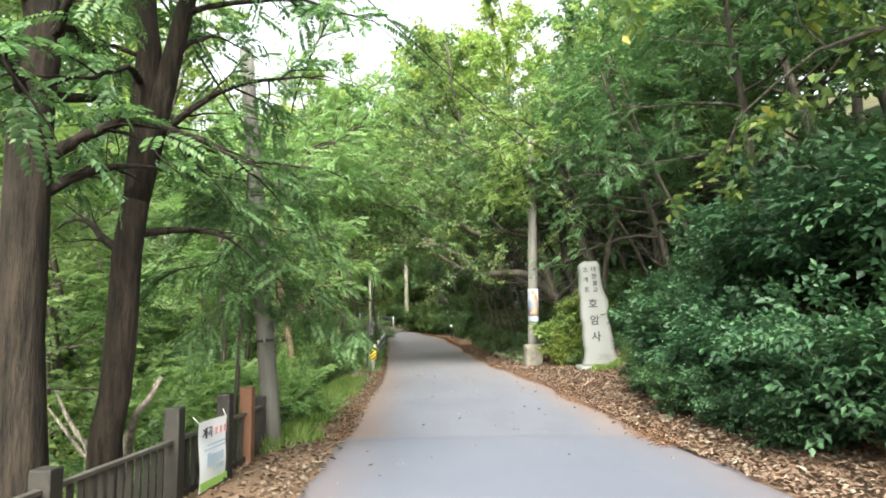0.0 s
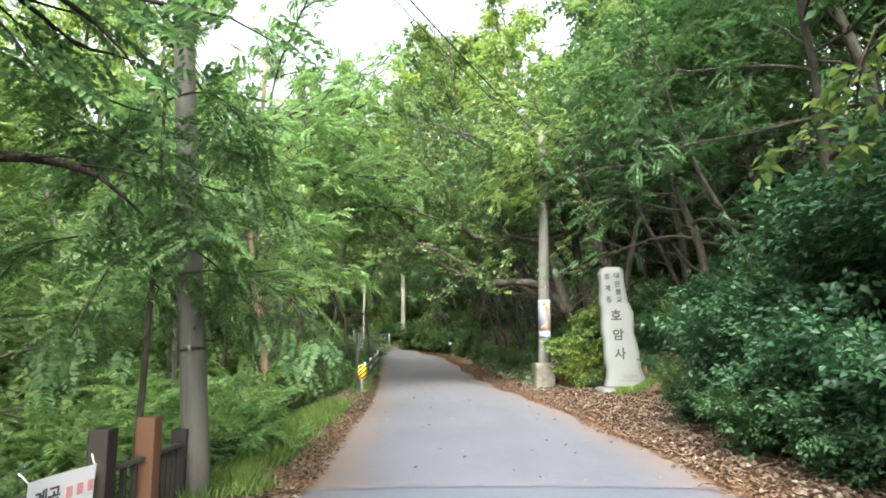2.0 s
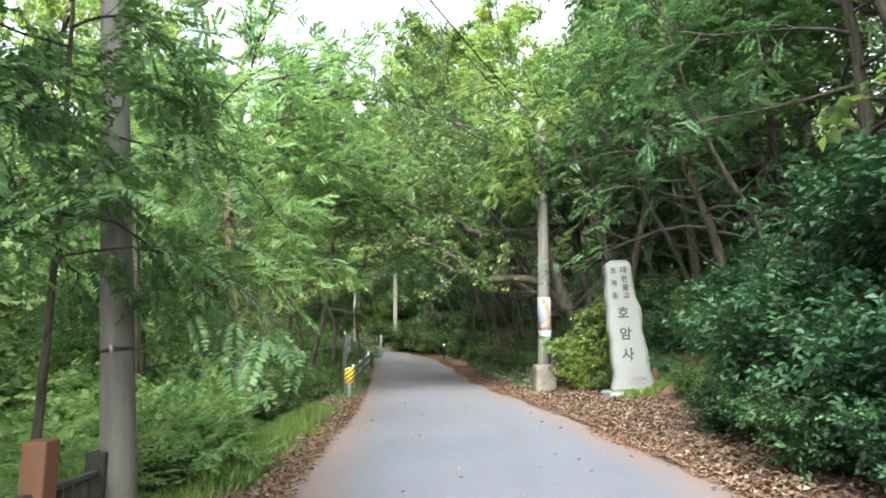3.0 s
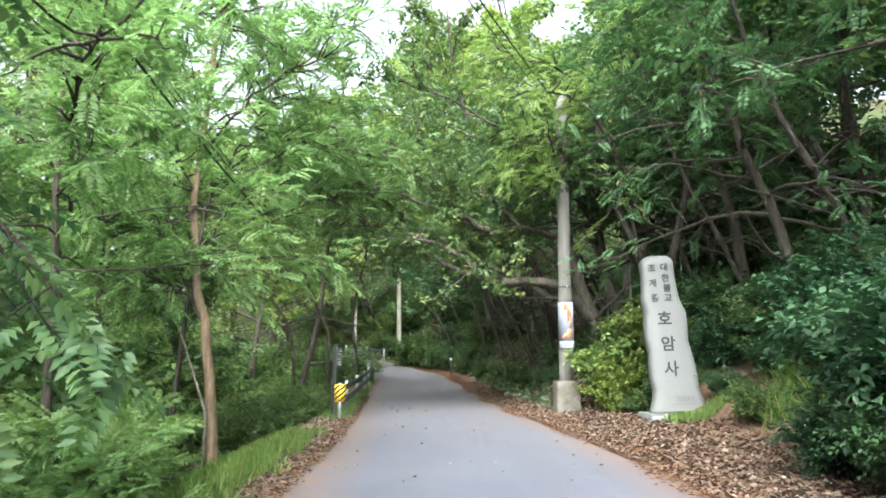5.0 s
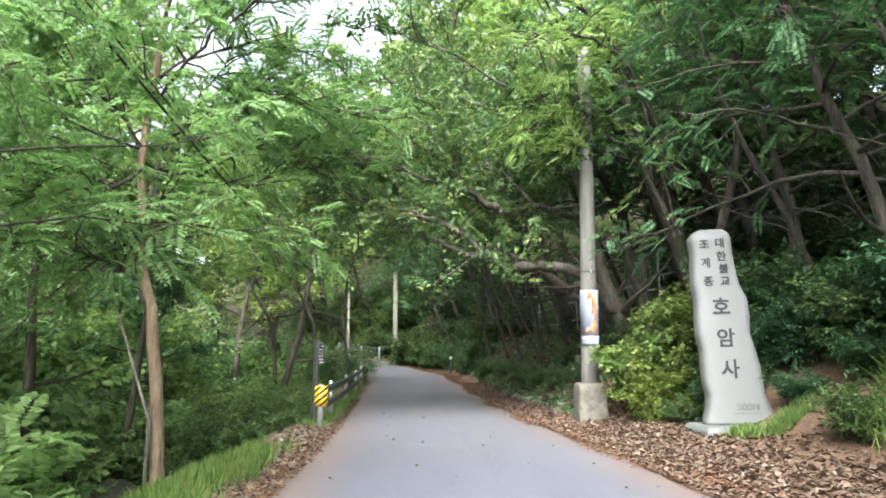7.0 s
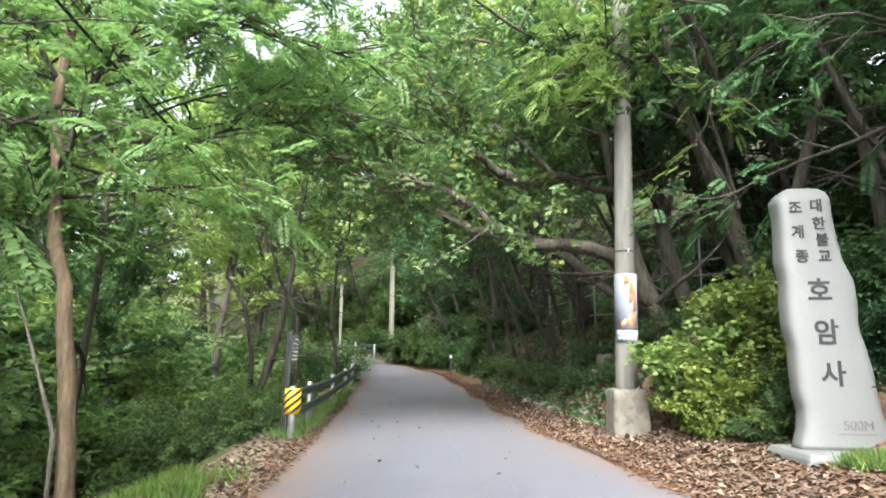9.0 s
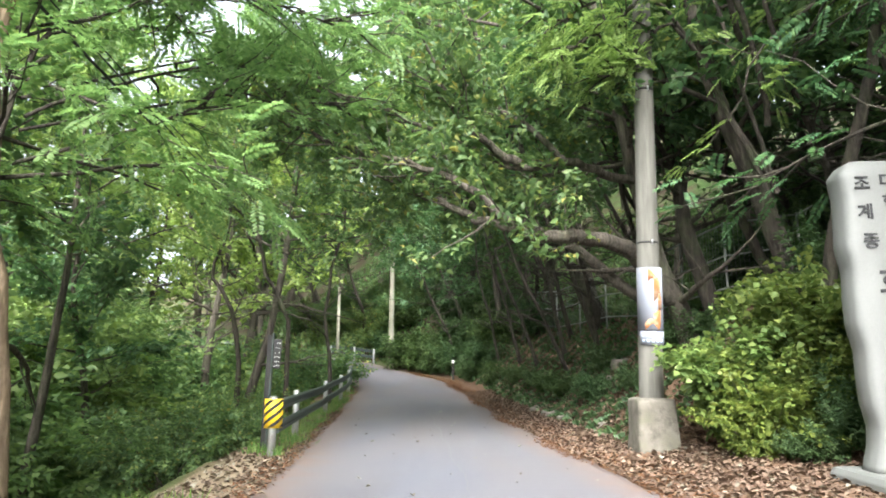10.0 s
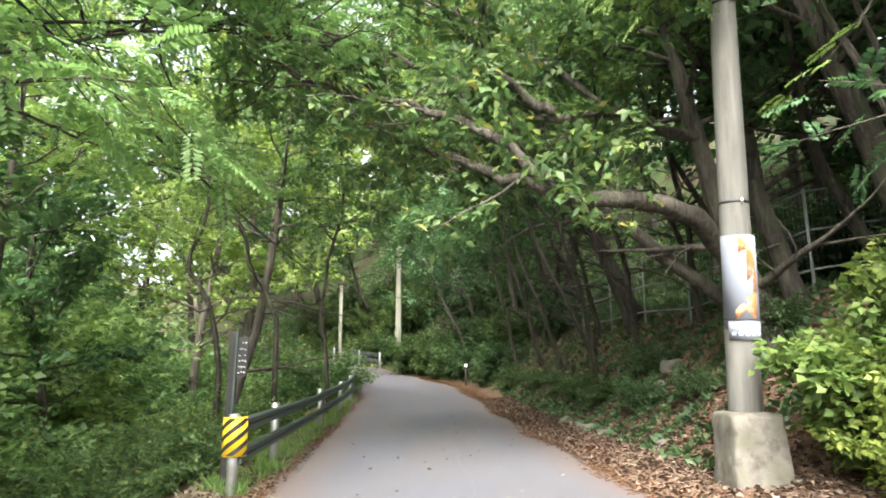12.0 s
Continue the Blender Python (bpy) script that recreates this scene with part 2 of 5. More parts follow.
BLUE = Mat("blue_print", rough=0.6).colour((0.4, 0.5, 0.6)).m
PINK = Mat("faded_red_print", rough=0.6).colour((0.6, 0.32, 0.32)).m
GREENPRINT = Mat("green_print", rough=0.6).colour((0.25, 0.42, 0.1)).m

# ---- the lie of the land ----
EDGE_Y = (-40, 0, 6, 9, 13, 18, 22, 26, 30, 33, 36, 38, 41, 44, 48, 54, 65, 90)
EDGE_L = (-0.6, -1.4, -1.5, -1.52, -1.72, -1.92, -2.2, -2.6, -2.85, -3.05, -3.2, -3.45, -4.3, -6.0, -9.0, -14.5, -25, -52)
EDGE_R = (4.0, 3.4, 3.15, 2.95, 2.85, 2.55, 2.05, 1.75, 1.45, 1.2, 0.85, 0.55, -0.1, -1.6, -3.8, -9.0, -18, -42)
ROAD_Y = (-40, -10, 0, 1.3, 2.6, 3.8, 6.3, 8.8, 11.3, 15, 28, 34, 40, 45, 50, 60, 90)
ROAD_Z = (2.6, 0.65, 0.0, -0.08, -0.16, -0.19, -0.26, -0.29, -0.3, -0.29, -0.27, -0.1, 0.3, 0.75, 1.35, 2.6, 6.0)


def edge_left(y):
    return np.interp(y, EDGE_Y, EDGE_L)


def edge_right(y):
    return np.interp(y, EDGE_Y, EDGE_R)


def road_z(y):
    return np.interp(y, ROAD_Y, ROAD_Z)


def land(x, y):
    """Height of the ground beside and under the road."""
    x, y = np.asarray(x, float), np.asarray(y, float)
    base = road_z(y)
    d = x - edge_right(y)
    shelf = np.interp(y, (-40, 12, 16, 20.5, 23.5, 60), (1.5, 1.3, 2.2, 2.2, 1.0, 0.8))
    b = np.maximum(d - shelf, 0)
    right = 0.05 * np.clip(d, 0, 0.6) / 0.6 + 0.11 * np.clip(d - 0.4, 0, 2.2) + np.interp(b, (0, 0.4, 2.9, 5.2, 18, 40, 400), (0.0, 0.2, 2.3, 2.65, 11.2, 19.0, 34.0))
    e = edge_left(y) - x
    left = np.interp(e, (0, 0.8, 1.4, 4.5, 7.0, 9, 25, 45, 400), (0.0, 0.0, -0.2, -1.9, -2.1, -0.6, 12.0, 22.0, 36.0))
    wob = 0.05 * np.sin(1.9 * x + 0.7 * y) * np.sin(1.3 * y - 0.8 * x) + 0.12 * np.sin(0.45 * x + 1.7) * np.sin(0.53 * y)
    out = np.clip(np.maximum(d, e) - 0.5, 0, 3) / 3
    on = np.where((d < 0) & (e < 0), -0.04, 0.0)
    return base + np.where(d > 0, right, 0) + np.where(e > 0, left, 0) + wob * out + on


def gz(x, y):
    return float(land(x, y))


# ---- mesh helpers ----
def mesh_obj(name, verts, faces, mat, parent=None, label="", smooth=True, floats=None):
    me = bpy.data.meshes.new(name)
    me.from_pydata([tuple(v) for v in verts] if not isinstance(verts, np.ndarray) else verts.tolist(), [], faces if not isinstance(faces, np.ndarray) else faces.tolist())
    if smooth:
        me.polygons.foreach_set("use_smooth", [True] * len(me.polygons))
    for key, vals in (floats or {}).items():
        me.attributes.new(key, "FLOAT", "POINT").data.foreach_set("value", np.asarray(vals, float))
    for one in mat if isinstance(mat, (list, tuple)) else [mat]:
        me.materials.append(one)
    ob = new(name, me)
    if parent:
        ob.parent = parent
    if label:
        ob["label"] = label
    return ob


def part(name, bm, mat, parent=None, label="", smooth=False):
    me = bpy.data.meshes.new(name)
    bm.normal_update()
    bm.to_mesh(me)
    bm.free()
    if smooth:
        me.polygons.foreach_set("use_smooth", [True] * len(me.polygons))
    me.materials.append(mat)
    ob = new(name, me)
    if parent:
        ob.parent = parent
    if label:
        ob["label"] = label
    return ob


def box(sx, sy, sz, at=(0, 0, 0), bevel=0.01, top=1.0):
    """A bevelled box on its base point; top: how much narrower its top is."""
    bm = bmesh.new()
    bmesh.ops.create_cube(bm, size=1)
    for v in bm.verts:
        f = top if v.co.z > 0 else 1.0
        v.co = Vector((v.co.x * sx * f, v.co.y * sy * f, (v.co.z + 0.5) * sz)) + Vector(at)
    if bevel:
        bmesh.ops.bevel(bm, geom=list(bm.edges), offset=bevel, segments=2, affect="EDGES", profile=0.6)
    return bm


def tube_data(points, radii, sides=8, cap=True):
    """Vertices and faces of a tube along a line of points."""
    pts = [Vector(p) for p in points]
    verts, faces, n = [], [], len(pts)
    ref = Vector((0.3, 1, 0.1)).normalized()
    for i, p in enumerate(pts):
        d = (pts[min(i + 1, n - 1)] - pts[max(i - 1, 0)]).normalized()
        u = ref - d * ref.dot(d)
        if u.length < 1e-3:
            u = Vector((1, 0, 0)) - d * d.x
        u.normalize()
        ref = u
        v = d.cross(u)
        for s in range(sides):
            a = 2 * math.pi * s / sides
            verts.append(p + (u * math.cos(a) + v * math.sin(a)) * radii[i])
    for i in range(n - 1):
        for s in range(sides):
            a, b = i * sides + s, i * sides + (s + 1) % sides
            faces.append((a, b, b + sides, a + sides))
    if cap:
        faces.append(tuple(range(sides))[::-1])
        faces.append(tuple(range((n - 1) * sides, n * sides)))
    return verts, faces


def tube(name, points, radii, mat, parent=None, label="", sides=10):
    v, f = tube_data(points, radii if isinstance(radii, (list, tuple)) else [radii] * len(points), sides)
    return mesh_obj(name, v, f, mat, parent, label)


def thing(name, m, label, category, group="", kind=""):
    ob = new(name)
    ob.empty_display_size = 0.2
    ob.matrix_world = m
    return tagged(ob, label, category, group, kind)


# ---- ground and road ----
def spaced(stops):
    out = []
    for a, b, step in stops:
        out += list(np.arange(a, b, step))
    return np.array(out + [stops[-1][1]])


gx = spaced([(-400, -60, 34), (-60, -16, 2.2), (-16, -8, 0.8), (-8, 8, 0.2), (8, 16, 0.8), (16, 60, 2.2), (60, 400, 34)])
gy = spaced([(-400, -40, 36), (-40, -6, 2), (-6, 2, 0.8), (2, 36, 0.3), (36, 60, 0.8), (60, 110, 2.5), (110, 420, 31)])
GX, GY = np.meshgrid(gx, gy)
rng = np.random.default_rng(5)
near = (np.abs(GX) < 10) & (GY > -2) & (GY < 50)
DR, DL = GX - edge_right(GY), edge_left(GY) - GX
GZ = land(GX, GY) + np.where(near & (np.maximum(DR, DL) > 0.3), rng.normal(0, 0.02, GX.shape), 0)
litter = np.where(DR > 0, np.interp(DR, (0, 2.6, 5, 9), (1, 1, 0.3, 0.12)), np.interp(DL, (0, 0.9, 1.6, 6), (0.95, 0.85, 0.3, 0.1)))
litter = litter * np.interp(GY, (40, 46), (1.0, 0.15))
sand = np.interp(DL, (0.0, 0.15, 0.9, 1.3), (0.3, 1, 0.8, 0)) * np.interp(GY, (14, 17, 22, 24), (0, 1, 1, 0.2)) * (DL > 0)
nx = len(gx)
quads = [(j * nx + i, j * nx + i + 1, (j + 1) * nx + i + 1, (j + 1) * nx + i) for j in range(len(gy) - 1) for i in range(nx - 1)]
ground = mesh_obj("ground", np.stack([GX.ravel(), GY.ravel(), GZ.ravel()], 1), quads, FLOOR, floats={"litter": litter.ravel(), "sand": sand.ravel()})
tagged(ground, "brown leaf-strewn forest floor sloping beside the lane", "ground", kind="structure")

SEAM_Y = 9.13
ry = np.sort(np.append(spaced([(-40, -4, 2), (-4, 50, 0.4), (50, 90, 1.5)]), [9.11, 9.15]))
across = np.array([0, 0.015, 0.05, 0.1, 0.15, 0.2, 0.35, 0.5, 0.65, 0.8, 0.85, 0.9, 0.95, 0.985, 1.0])
rv, re, rw, dusty = [], [], [], []
for y in ry:
    l, r = float(edge_left(y)), float(edge_right(y))
    l += 0.05 * math.sin(2.1 * y) + 0.04 * math.sin(5.3 * y + 1)
    r += 0.06 * math.sin(1.7 * y + 2) + 0.04 * math.sin(4.7 * y)
    for a in across:
        lip = -0.06 if a in (0, 1) else 0.0
        rv.append((l + (r - l) * a, y, float(road_z(y)) + 0.04 * (1 - (2 * a - 1) ** 2) + lip + 0.012))
        dusty.append(float(np.interp(y, (13, 23), (0.0, 1.0))))
        rw.append(1.0 if y < SEAM_Y else 0.0)
        re.append(max(0.0, 1 - min(a, 1 - a) / 0.19))
na = len(across)
rf = [(j * na + i, j * na + i + 1, (j + 1) * na + i + 1, (j + 1) * na + i) for j in range(len(ry) - 1) for i in range(na - 1)]
road = mesh_obj("road", rv, rf, ASPHALT, floats={"edge": re, "newer": rw, "dust": dusty})
tagged(road, "grey worn asphalt lane with dusty brown edges", "road", kind="structure")



def seam(pts, width, label):
    """A thin dark line of tar that lies on the asphalt."""
    v, f = [], []
    for i, (x, y) in enumerate(pts):
        a, b = pts[max(0, i - 1)], pts[min(len(pts) - 1, i + 1)]
        d = Vector((b[0] - a[0], b[1] - a[1])).normalized()
        l, r = float(edge_left(y)), float(edge_right(y))
        q = (x - l) / (r - l)
        z = float(road_z(y)) + 0.04 * (1 - (2 * q - 1) ** 2) + 0.017
        w = width * (0.6 + 0.4 * math.sin(3.1 * i))
        v += [(x - d.y * w, y + d.x * w, z), (x + d.y * w, y - d.x * w, z)]
    f = [(2 * i, 2 * i + 1, 2 * i + 3, 2 * i + 2) for i in range(len(pts) - 1)]
    return mesh_obj("road_seam", v, f, TAR, road, label, smooth=False)


seam([(-1.3 + 0.1 * i, 9.15 + 0.03 * math.sin(i * 0.9) - 0.004 * i) for i in range(41)], 0.02, "dark joint across the asphalt")
seam([(0.6 + 0.018 * math.sin(i * 1.3) + 0.01 * i, 15.5 + 0.22 * i) for i in range(14)], 0.012, "thin crack along the asphalt")
seam([(0.42 + 0.03 * math.sin(i * 0.5) + 0.012 * math.sin(i * 2.1) - 0.012 * i, 17.2 + 0.2 * i) for i in range(60)], 0.012, "long wavering crack down the asphalt")
seam([(1.15 + 0.02 * math.sin(i * 1.1) - 0.015 * i, 20.5 + 0.2 * i) for i in range(22)], 0.008, "thin crack along the asphalt")
seam([(-0.5 + 0.04 * math.sin(i * 1.4) - 0.02 * i, 23.5 + 0.25 * i) for i in range(26)], 0.008, "thin crack along the asphalt")
seam([(0.75 + 0.015 * math.sin(i * 1.7), 10.6 + 0.14 * i) for i in range(8)], 0.01, "thin crack along the asphalt")


# ---- plants ----
def unit(a):
    return a / np.maximum(np.linalg.norm(a, axis=-1, keepdims=True), 1e-9)


def leaf_mesh(name, base, along, normal, length, width, mat, parent=None, fold=0.18, label=""):
    """Many small folded leaves: each has its base point, its way, its face's normal, its length and half width."""
    along, n = unit(along), len(base)
    side = unit(np.cross(along, normal))
    up = np.cross(side, along)
    length, width = np.broadcast_to(length, n)[:, None], np.broadcast_to(width, n)[:, None]
    mid = base + along * length * 0.45
    v = np.empty((n, 4, 3))
    v[:, 0] = base
    v[:, 1] = mid + side * width + up * width * fold * 2
    v[:, 2] = base + along * length - up * length * 0.12
    v[:, 3] = mid - side * width + up * width * fold * 2
    i = np.arange(n)[:, None] * 4
    f = np.concatenate([i + [[0, 1, 2]], i + [[0, 2, 3]]])
    me = bpy.data.meshes.new(name)
    me.vertices.add(n * 4)
    me.vertices.foreach_set("co", v.reshape(-1))
    me.loops.add(len(f) * 3)
    me.loops.foreach_set("vertex_index", f.reshape(-1).astype(np.int32))
    me.polygons.add(len(f))
    me.polygons.foreach_set("loop_start", np.arange(0, len(f) * 3, 3, dtype=np.int32))
    me.update(calc_edges=True)
    me.materials.append(mat)
    ob = new(name, me)
    if parent:
        ob.parent = parent
    if label:
        ob["label"] = label
    return ob


def sprays(rg, pos, way, style, size):
    """Leaves on twigs: arrays of base, way, normal, length and half width."""
    n = len(pos)
    way = unit(way)
    flat = unit(np.stack([rg.normal(0, 0.35, n), rg.normal(0, 0.35, n), np.ones(n)], 1))
    side = unit(np.cross(way, flat))
    flat = np.cross(side, way)
    B, A, N, L, W = [], [], [], [], []
    if style == "pinnate":
        count, span, ll, ww = 11, 0.42 * size, 0.1 * size, 0.021 * size
        for j in range(count):
            f = (j + 0.5) / count
            for s in (-1, 1):
                B.append(pos + way * span * f - np.array([0, 0, 1]) * (0.10 * size * f * f) + side * s * 0.005)
                A.append(way * 0.45 + side * s + rg.normal(0, 0.12, (n, 3)) - np.array([0, 0, 0.15]))
                N.append(flat + rg.normal(0, 0.2, (n, 3)))
                k = math.sin(math.pi * (0.15 + 0.75 * f))
                L.append(np.full(n, ll * (0.5 + 0.6 * k)))
                W.append(np.full(n, ww * (0.7 + 0.5 * k)))
    elif style == "broad":
        for j in range(8):
            a = rg.uniform(0, 2 * math.pi, n)[:, None]
            out = side * np.cos(a) + way * np.sin(a) + flat * rg.uniform(-0.25, 0.3, (n, 1))
            B.append(pos + way * size * rg.uniform(-0.18, 0.2, (n, 1)) + side * size * rg.uniform(-0.1, 0.1, (n, 1)) + rg.normal(0, 0.03 * size, (n, 3)))
            A.append(out - np.array([0, 0, 0.25]))
            N.append(flat + rg.normal(0, 0.35, (n, 3)))
            L.append(size * rg.uniform(0.13, 0.22, n))
            W.append(size * rg.uniform(0.035, 0.06, n))
    elif style == "lobed":
        for j in range(6):
            a = rg.uniform(0, 2 * math.pi, n)[:, None]
            B.append(pos + (side * np.cos(a) + way * np.sin(a)) * size * rg.uniform(0.0, 0.16, (n, 1)) + flat * rg.normal(0, 0.03 * size, (n, 1)))
            A.append(side * np.cos(a) + way * np.sin(a) - np.array([0, 0, 0.2]))
            N.append(flat + np.array([0.0, -0.35, 0.0]) + rg.normal(0, 0.3, (n, 3)))
            L.append(size * rg.uniform(0.11, 0.17, n))
            W.append(size * rg.uniform(0.05, 0.075, n))
    else:
        for j in range(7):
            f = j / 6
            s = 1 if j % 2 else -1
            B.append(pos + way * (0.3 * size * f) + rg.normal(0, 0.02 * size, (n, 3)))
            A.append(way * 0.6 + side * s * (1 - 0.6 * f) + rg.normal(0, 0.2, (n, 3)) - np.array([0, 0, 0.2]))
            N.append(flat + rg.normal(0, 0.3, (n, 3)))
            L.append(size * rg.uniform(0.10, 0.16, n))
            W.append(size * rg.uniform(0.028, 0.042, n))
    return [np.concatenate(x) for x in (B, A, N, L, W)]


def bent(rg, start, way, length, steps, wander, lift):
    """A line of points that wanders and turns up (lift > 0) or droops."""
    pts, d = [Vector(start)], Vector(way).normalized()
    for _ in range(steps):
        d = (d + Vector(rg.normal(0, wander, 3)) + Vector((0, 0, lift))).normalized()
        pts.append(pts[-1] + d * (length / steps))
    return pts


def at_frac(pts, f):
    f = min(max(f, 0), 0.999) * (len(pts) - 1)
    i = int(f)
    return pts[i].lerp(pts[i + 1], f - i), (pts[i + 1] - pts[i]).normalized()


def tree(name, seed, height, radius, bark, leaf, style, size=1.0, lean=(0, 0), first=0.35, limbs=14, reach=2.4, rise=0.25, lift=0.03, twigs=6, subs=6,
         wander=0.07, side=None, label="", category="tree", group="", bare=0, sides=8, fork=None, bend=0.03, thin=0.85, jitter=0.1, plain=False, boughs=(), path=None, spread=1.0, limb_bark=None):
    """A tree at the origin: a tapered trunk, its limbs, and a crown of leaf sprays on their twigs. side: a way to which the limbs keep."""
    rg = np.random.default_rng(seed)
    root = thing(name, Matrix(), label, category, group)
    trunk = bent(rg, (0, 0, -0.3), (lean[0], lean[1], 1), height, 14, wander, bend)
    if path:
        knots = [Vector(q) for q in path]
        trunk = [at_frac(knots, i / 14)[0] + Vector(rg.normal(0, 0.02, 3)) for i in range(15)]
    rad = [radius * (1.4 if i == 0 else 1.12 if i == 1 else 1) * (1 - thin * i / 14) * rg.uniform(0.95, 1.06) + 0.008 for i in range(15)]
    v, f = tube_data(trunk, rad, sides)
    stems = [trunk]
    if fork:
        p, td = at_frac(trunk, fork[0])
        second = bent(rg, p, (fork[1], fork[2], 1), height * (1 - fork[0]) * 0.9, 7, wander, 0.03)
        fv, ff = tube_data(second, [radius * fork[3] * (1 - 0.8 * i / 7) + 0.006 for i in range(8)], sides)
        f += [tuple(q + len(v) for q in face) for face in ff]
        v += fv
        stems.append(second)
    mesh_obj("trunk", v, f, bark, root)
    pos, way = [], []

    def add(bv, bf, pts, r0, r1, n=5):
        a, b = tube_data(pts, [r0 + (r1 - r0) * i / (len(pts) - 1) for i in range(len(pts))], n, False)
        o = len(bv)
        bv.extend(a)
        bf.extend(tuple(q + o for q in face) for face in b)

    for i in range(limbs + bare):
        bv, bf = [], []
        fr = first + (0.97 - first) * (i + rg.uniform(0, 0.8)) / limbs if i < limbs else rg.uniform(0.2, first)
        if len(stems) > 1 and i % 2 and fr > fork[0]:
            p, td = at_frac(stems[1], (fr - fork[0]) / (1 - fork[0]))
        else:
            p, td = at_frac(trunk, fr)
        az = i * 2.4 + rg.uniform(-0.4, 0.4)
        d = Vector((math.cos(az), math.sin(az), rise + rg.uniform(-0.15, 0.25) + 0.5 * (fr - first)))
        if side:
            d = (d + Vector(side)).normalized()
        ln = reach * (1.15 - 0.7 * (fr - first) / max(1e-3, 1 - first)) * rg.uniform(0.75, 1.15)
        if i >= limbs:
            ln *= 0.5
        limb = bent(rg, p, d, ln, 7, 0.15, lift)
        r0 = max(0.012, radius * (1 - 0.8 * fr) * 0.5)
        add(bv, bf, limb, r0, 0.006, 4 if plain else 6)
        for j in range(subs if i < limbs else 3):
            q, qd = at_frac(limb, 0.2 + 0.8 * (j + rg.uniform(0, 0.9)) / subs)
            sd = (qd + Vector(rg.normal(0, 0.65, 3)) * Vector((1, 1, 0.6))).normalized()
            sub = bent(rg, q, sd, ln * rg.uniform(0.25, 0.48), 2 if plain else 4, 0.18, lift)
            add(bv, bf, sub, r0 * 0.35, 0.003, 3)
            for t in range(twigs if i < limbs else 0):
                a, ad = at_frac(sub, 0.15 + 0.85 * (t + rg.uniform(0, 1)) / twigs)
                pos.append(a + Vector(rg.normal(0, jitter * size, 3)))
                way.append(ad + Vector(rg.normal(0, 0.7, 3)) * Vector((1, 1, 0.45)))
        mesh_obj("limb", bv, bf, limb_bark or bark, root)
    for r0, line in boughs:
        bv, bf = [], []
        ctrl = [Vector(q) for q in line]
        bough = []
        for i in range(len(ctrl) - 1):
            a, b = ctrl[max(0, i - 1)], ctrl[min(len(ctrl) - 1, i + 2)]
            for k in range(4):
                f = k / 4
                h = ((2 * ctrl[i]) + (ctrl[i + 1] - a) * f + (2 * a - 5 * ctrl[i] + 4 * ctrl[i + 1] - b) * f * f + (3 * ctrl[i] - a - 3 * ctrl[i + 1] + b) * f ** 3) / 2
                bough.append(h + Vector(rg.normal(0, 0.03, 3)))
        bough.append(ctrl[-1])
        add(bv, bf, bough, r0, 0.012, 9)
        for j in range(18):
            q, qd = at_frac(bough, 0.28 + 0.72 * (j + rg.uniform(0, 0.9)) / 18)
            sd = (qd + Vector(rg.normal(0, 0.8, 3)) * Vector((1, 1, 0.7)) + Vector((0, 0, 0.15))).normalized()
            sub = bent(rg, q, sd, spread * rg.uniform(0.7, 1.9), 5, 0.2, 0.01)
            add(bv, bf, sub, 0.022, 0.004, 4)
            for t in range(9):
                a, ad = at_frac(sub, 0.2 + 0.8 * (t + rg.uniform(0, 1)) / 9)
                pos.append(a + Vector(rg.normal(0, 0.12, 3)))
                way.append(ad + Vector(rg.normal(0, 0.7, 3)) * Vector((1, 1, 0.45)))
        mesh_obj("limb", bv, bf, limb_bark or bark, root)
    leaf_mesh("crown", *sprays(rg, np.array(pos), np.array(way), style, size), leaf, root)
    return root


def shrub(name, seed, height, spread, leaf, style, size, stems=16, twigs=7, bark=None, label="", category="shrub", group=""):
    """A bush of many stems, leafy from the ground up."""
    rg = np.random.default_rng(seed)
    root = thing(name, Matrix(), label, category, group)
    bv, bf, pos, way = [], [], [], []
    for i in range(stems):
        az = i * 2.4 + rg.uniform(-0.5, 0.5)
        out = rg.uniform(0.1, 1.0) * spread / height
        stem = bent(rg, (0.15 * math.cos(az), 0.15 * math.sin(az), -0.1), (out * math.cos(az), out * math.sin(az), 1), height * rg.uniform(0.75, 1.15), 6, 0.12, -0.03)
        a, b = tube_data(stem, [0.018 * (1 - 0.8 * j / 6) for j in range(7)], 4, False)
        o = len(bv)
        bv.extend(a)
        bf.extend(tuple(q + o for q in face) for face in b)
        for j in range(8):
            q, qd = at_frac(stem, 0.12 + 0.88 * (j + rg.uniform(0, 1)) / 8)
            sub = bent(rg, q, qd * 0.5 + Vector((math.cos(az + rg.normal(0, 1)), math.sin(az + rg.normal(0, 1)), 0.1)), spread * rg.uniform(0.25, 0.5), 3, 0.2, -0.02)
            for t in range(twigs):
                p, pd = at_frac(sub, (t + rg.uniform(0, 1)) / twigs)
                pos.append(p + Vector(rg.normal(0, 0.07 * size, 3)))
                way.append(pd + Vector(rg.normal(0, 0.6, 3)) * Vector((1, 1, 0.5)))
    mesh_obj("stem_mass", bv, bf, bark or BARK_GREY, root)
    leaf_mesh("foliage", *sprays(rg, np.array(pos), np.array(way), style, size), leaf, root)
    return root


def stand(ob, x, y, turn=0.0, scale=1.0, dz=0.0, tilt=(0, 0)):
    ob.matrix_world = pose(x, y, gz(x, y) + dz, tilt[0], tilt[1], turn) @ Matrix.Scale(scale, 4)
    return ob


def again(ob, x, y, turn=0.0, scale=1.0, dz=0.0, tilt=(0, 0)):
    c = copy_thing(ob, Matrix())
    return stand(c, x, y, turn, scale, dz, tilt)


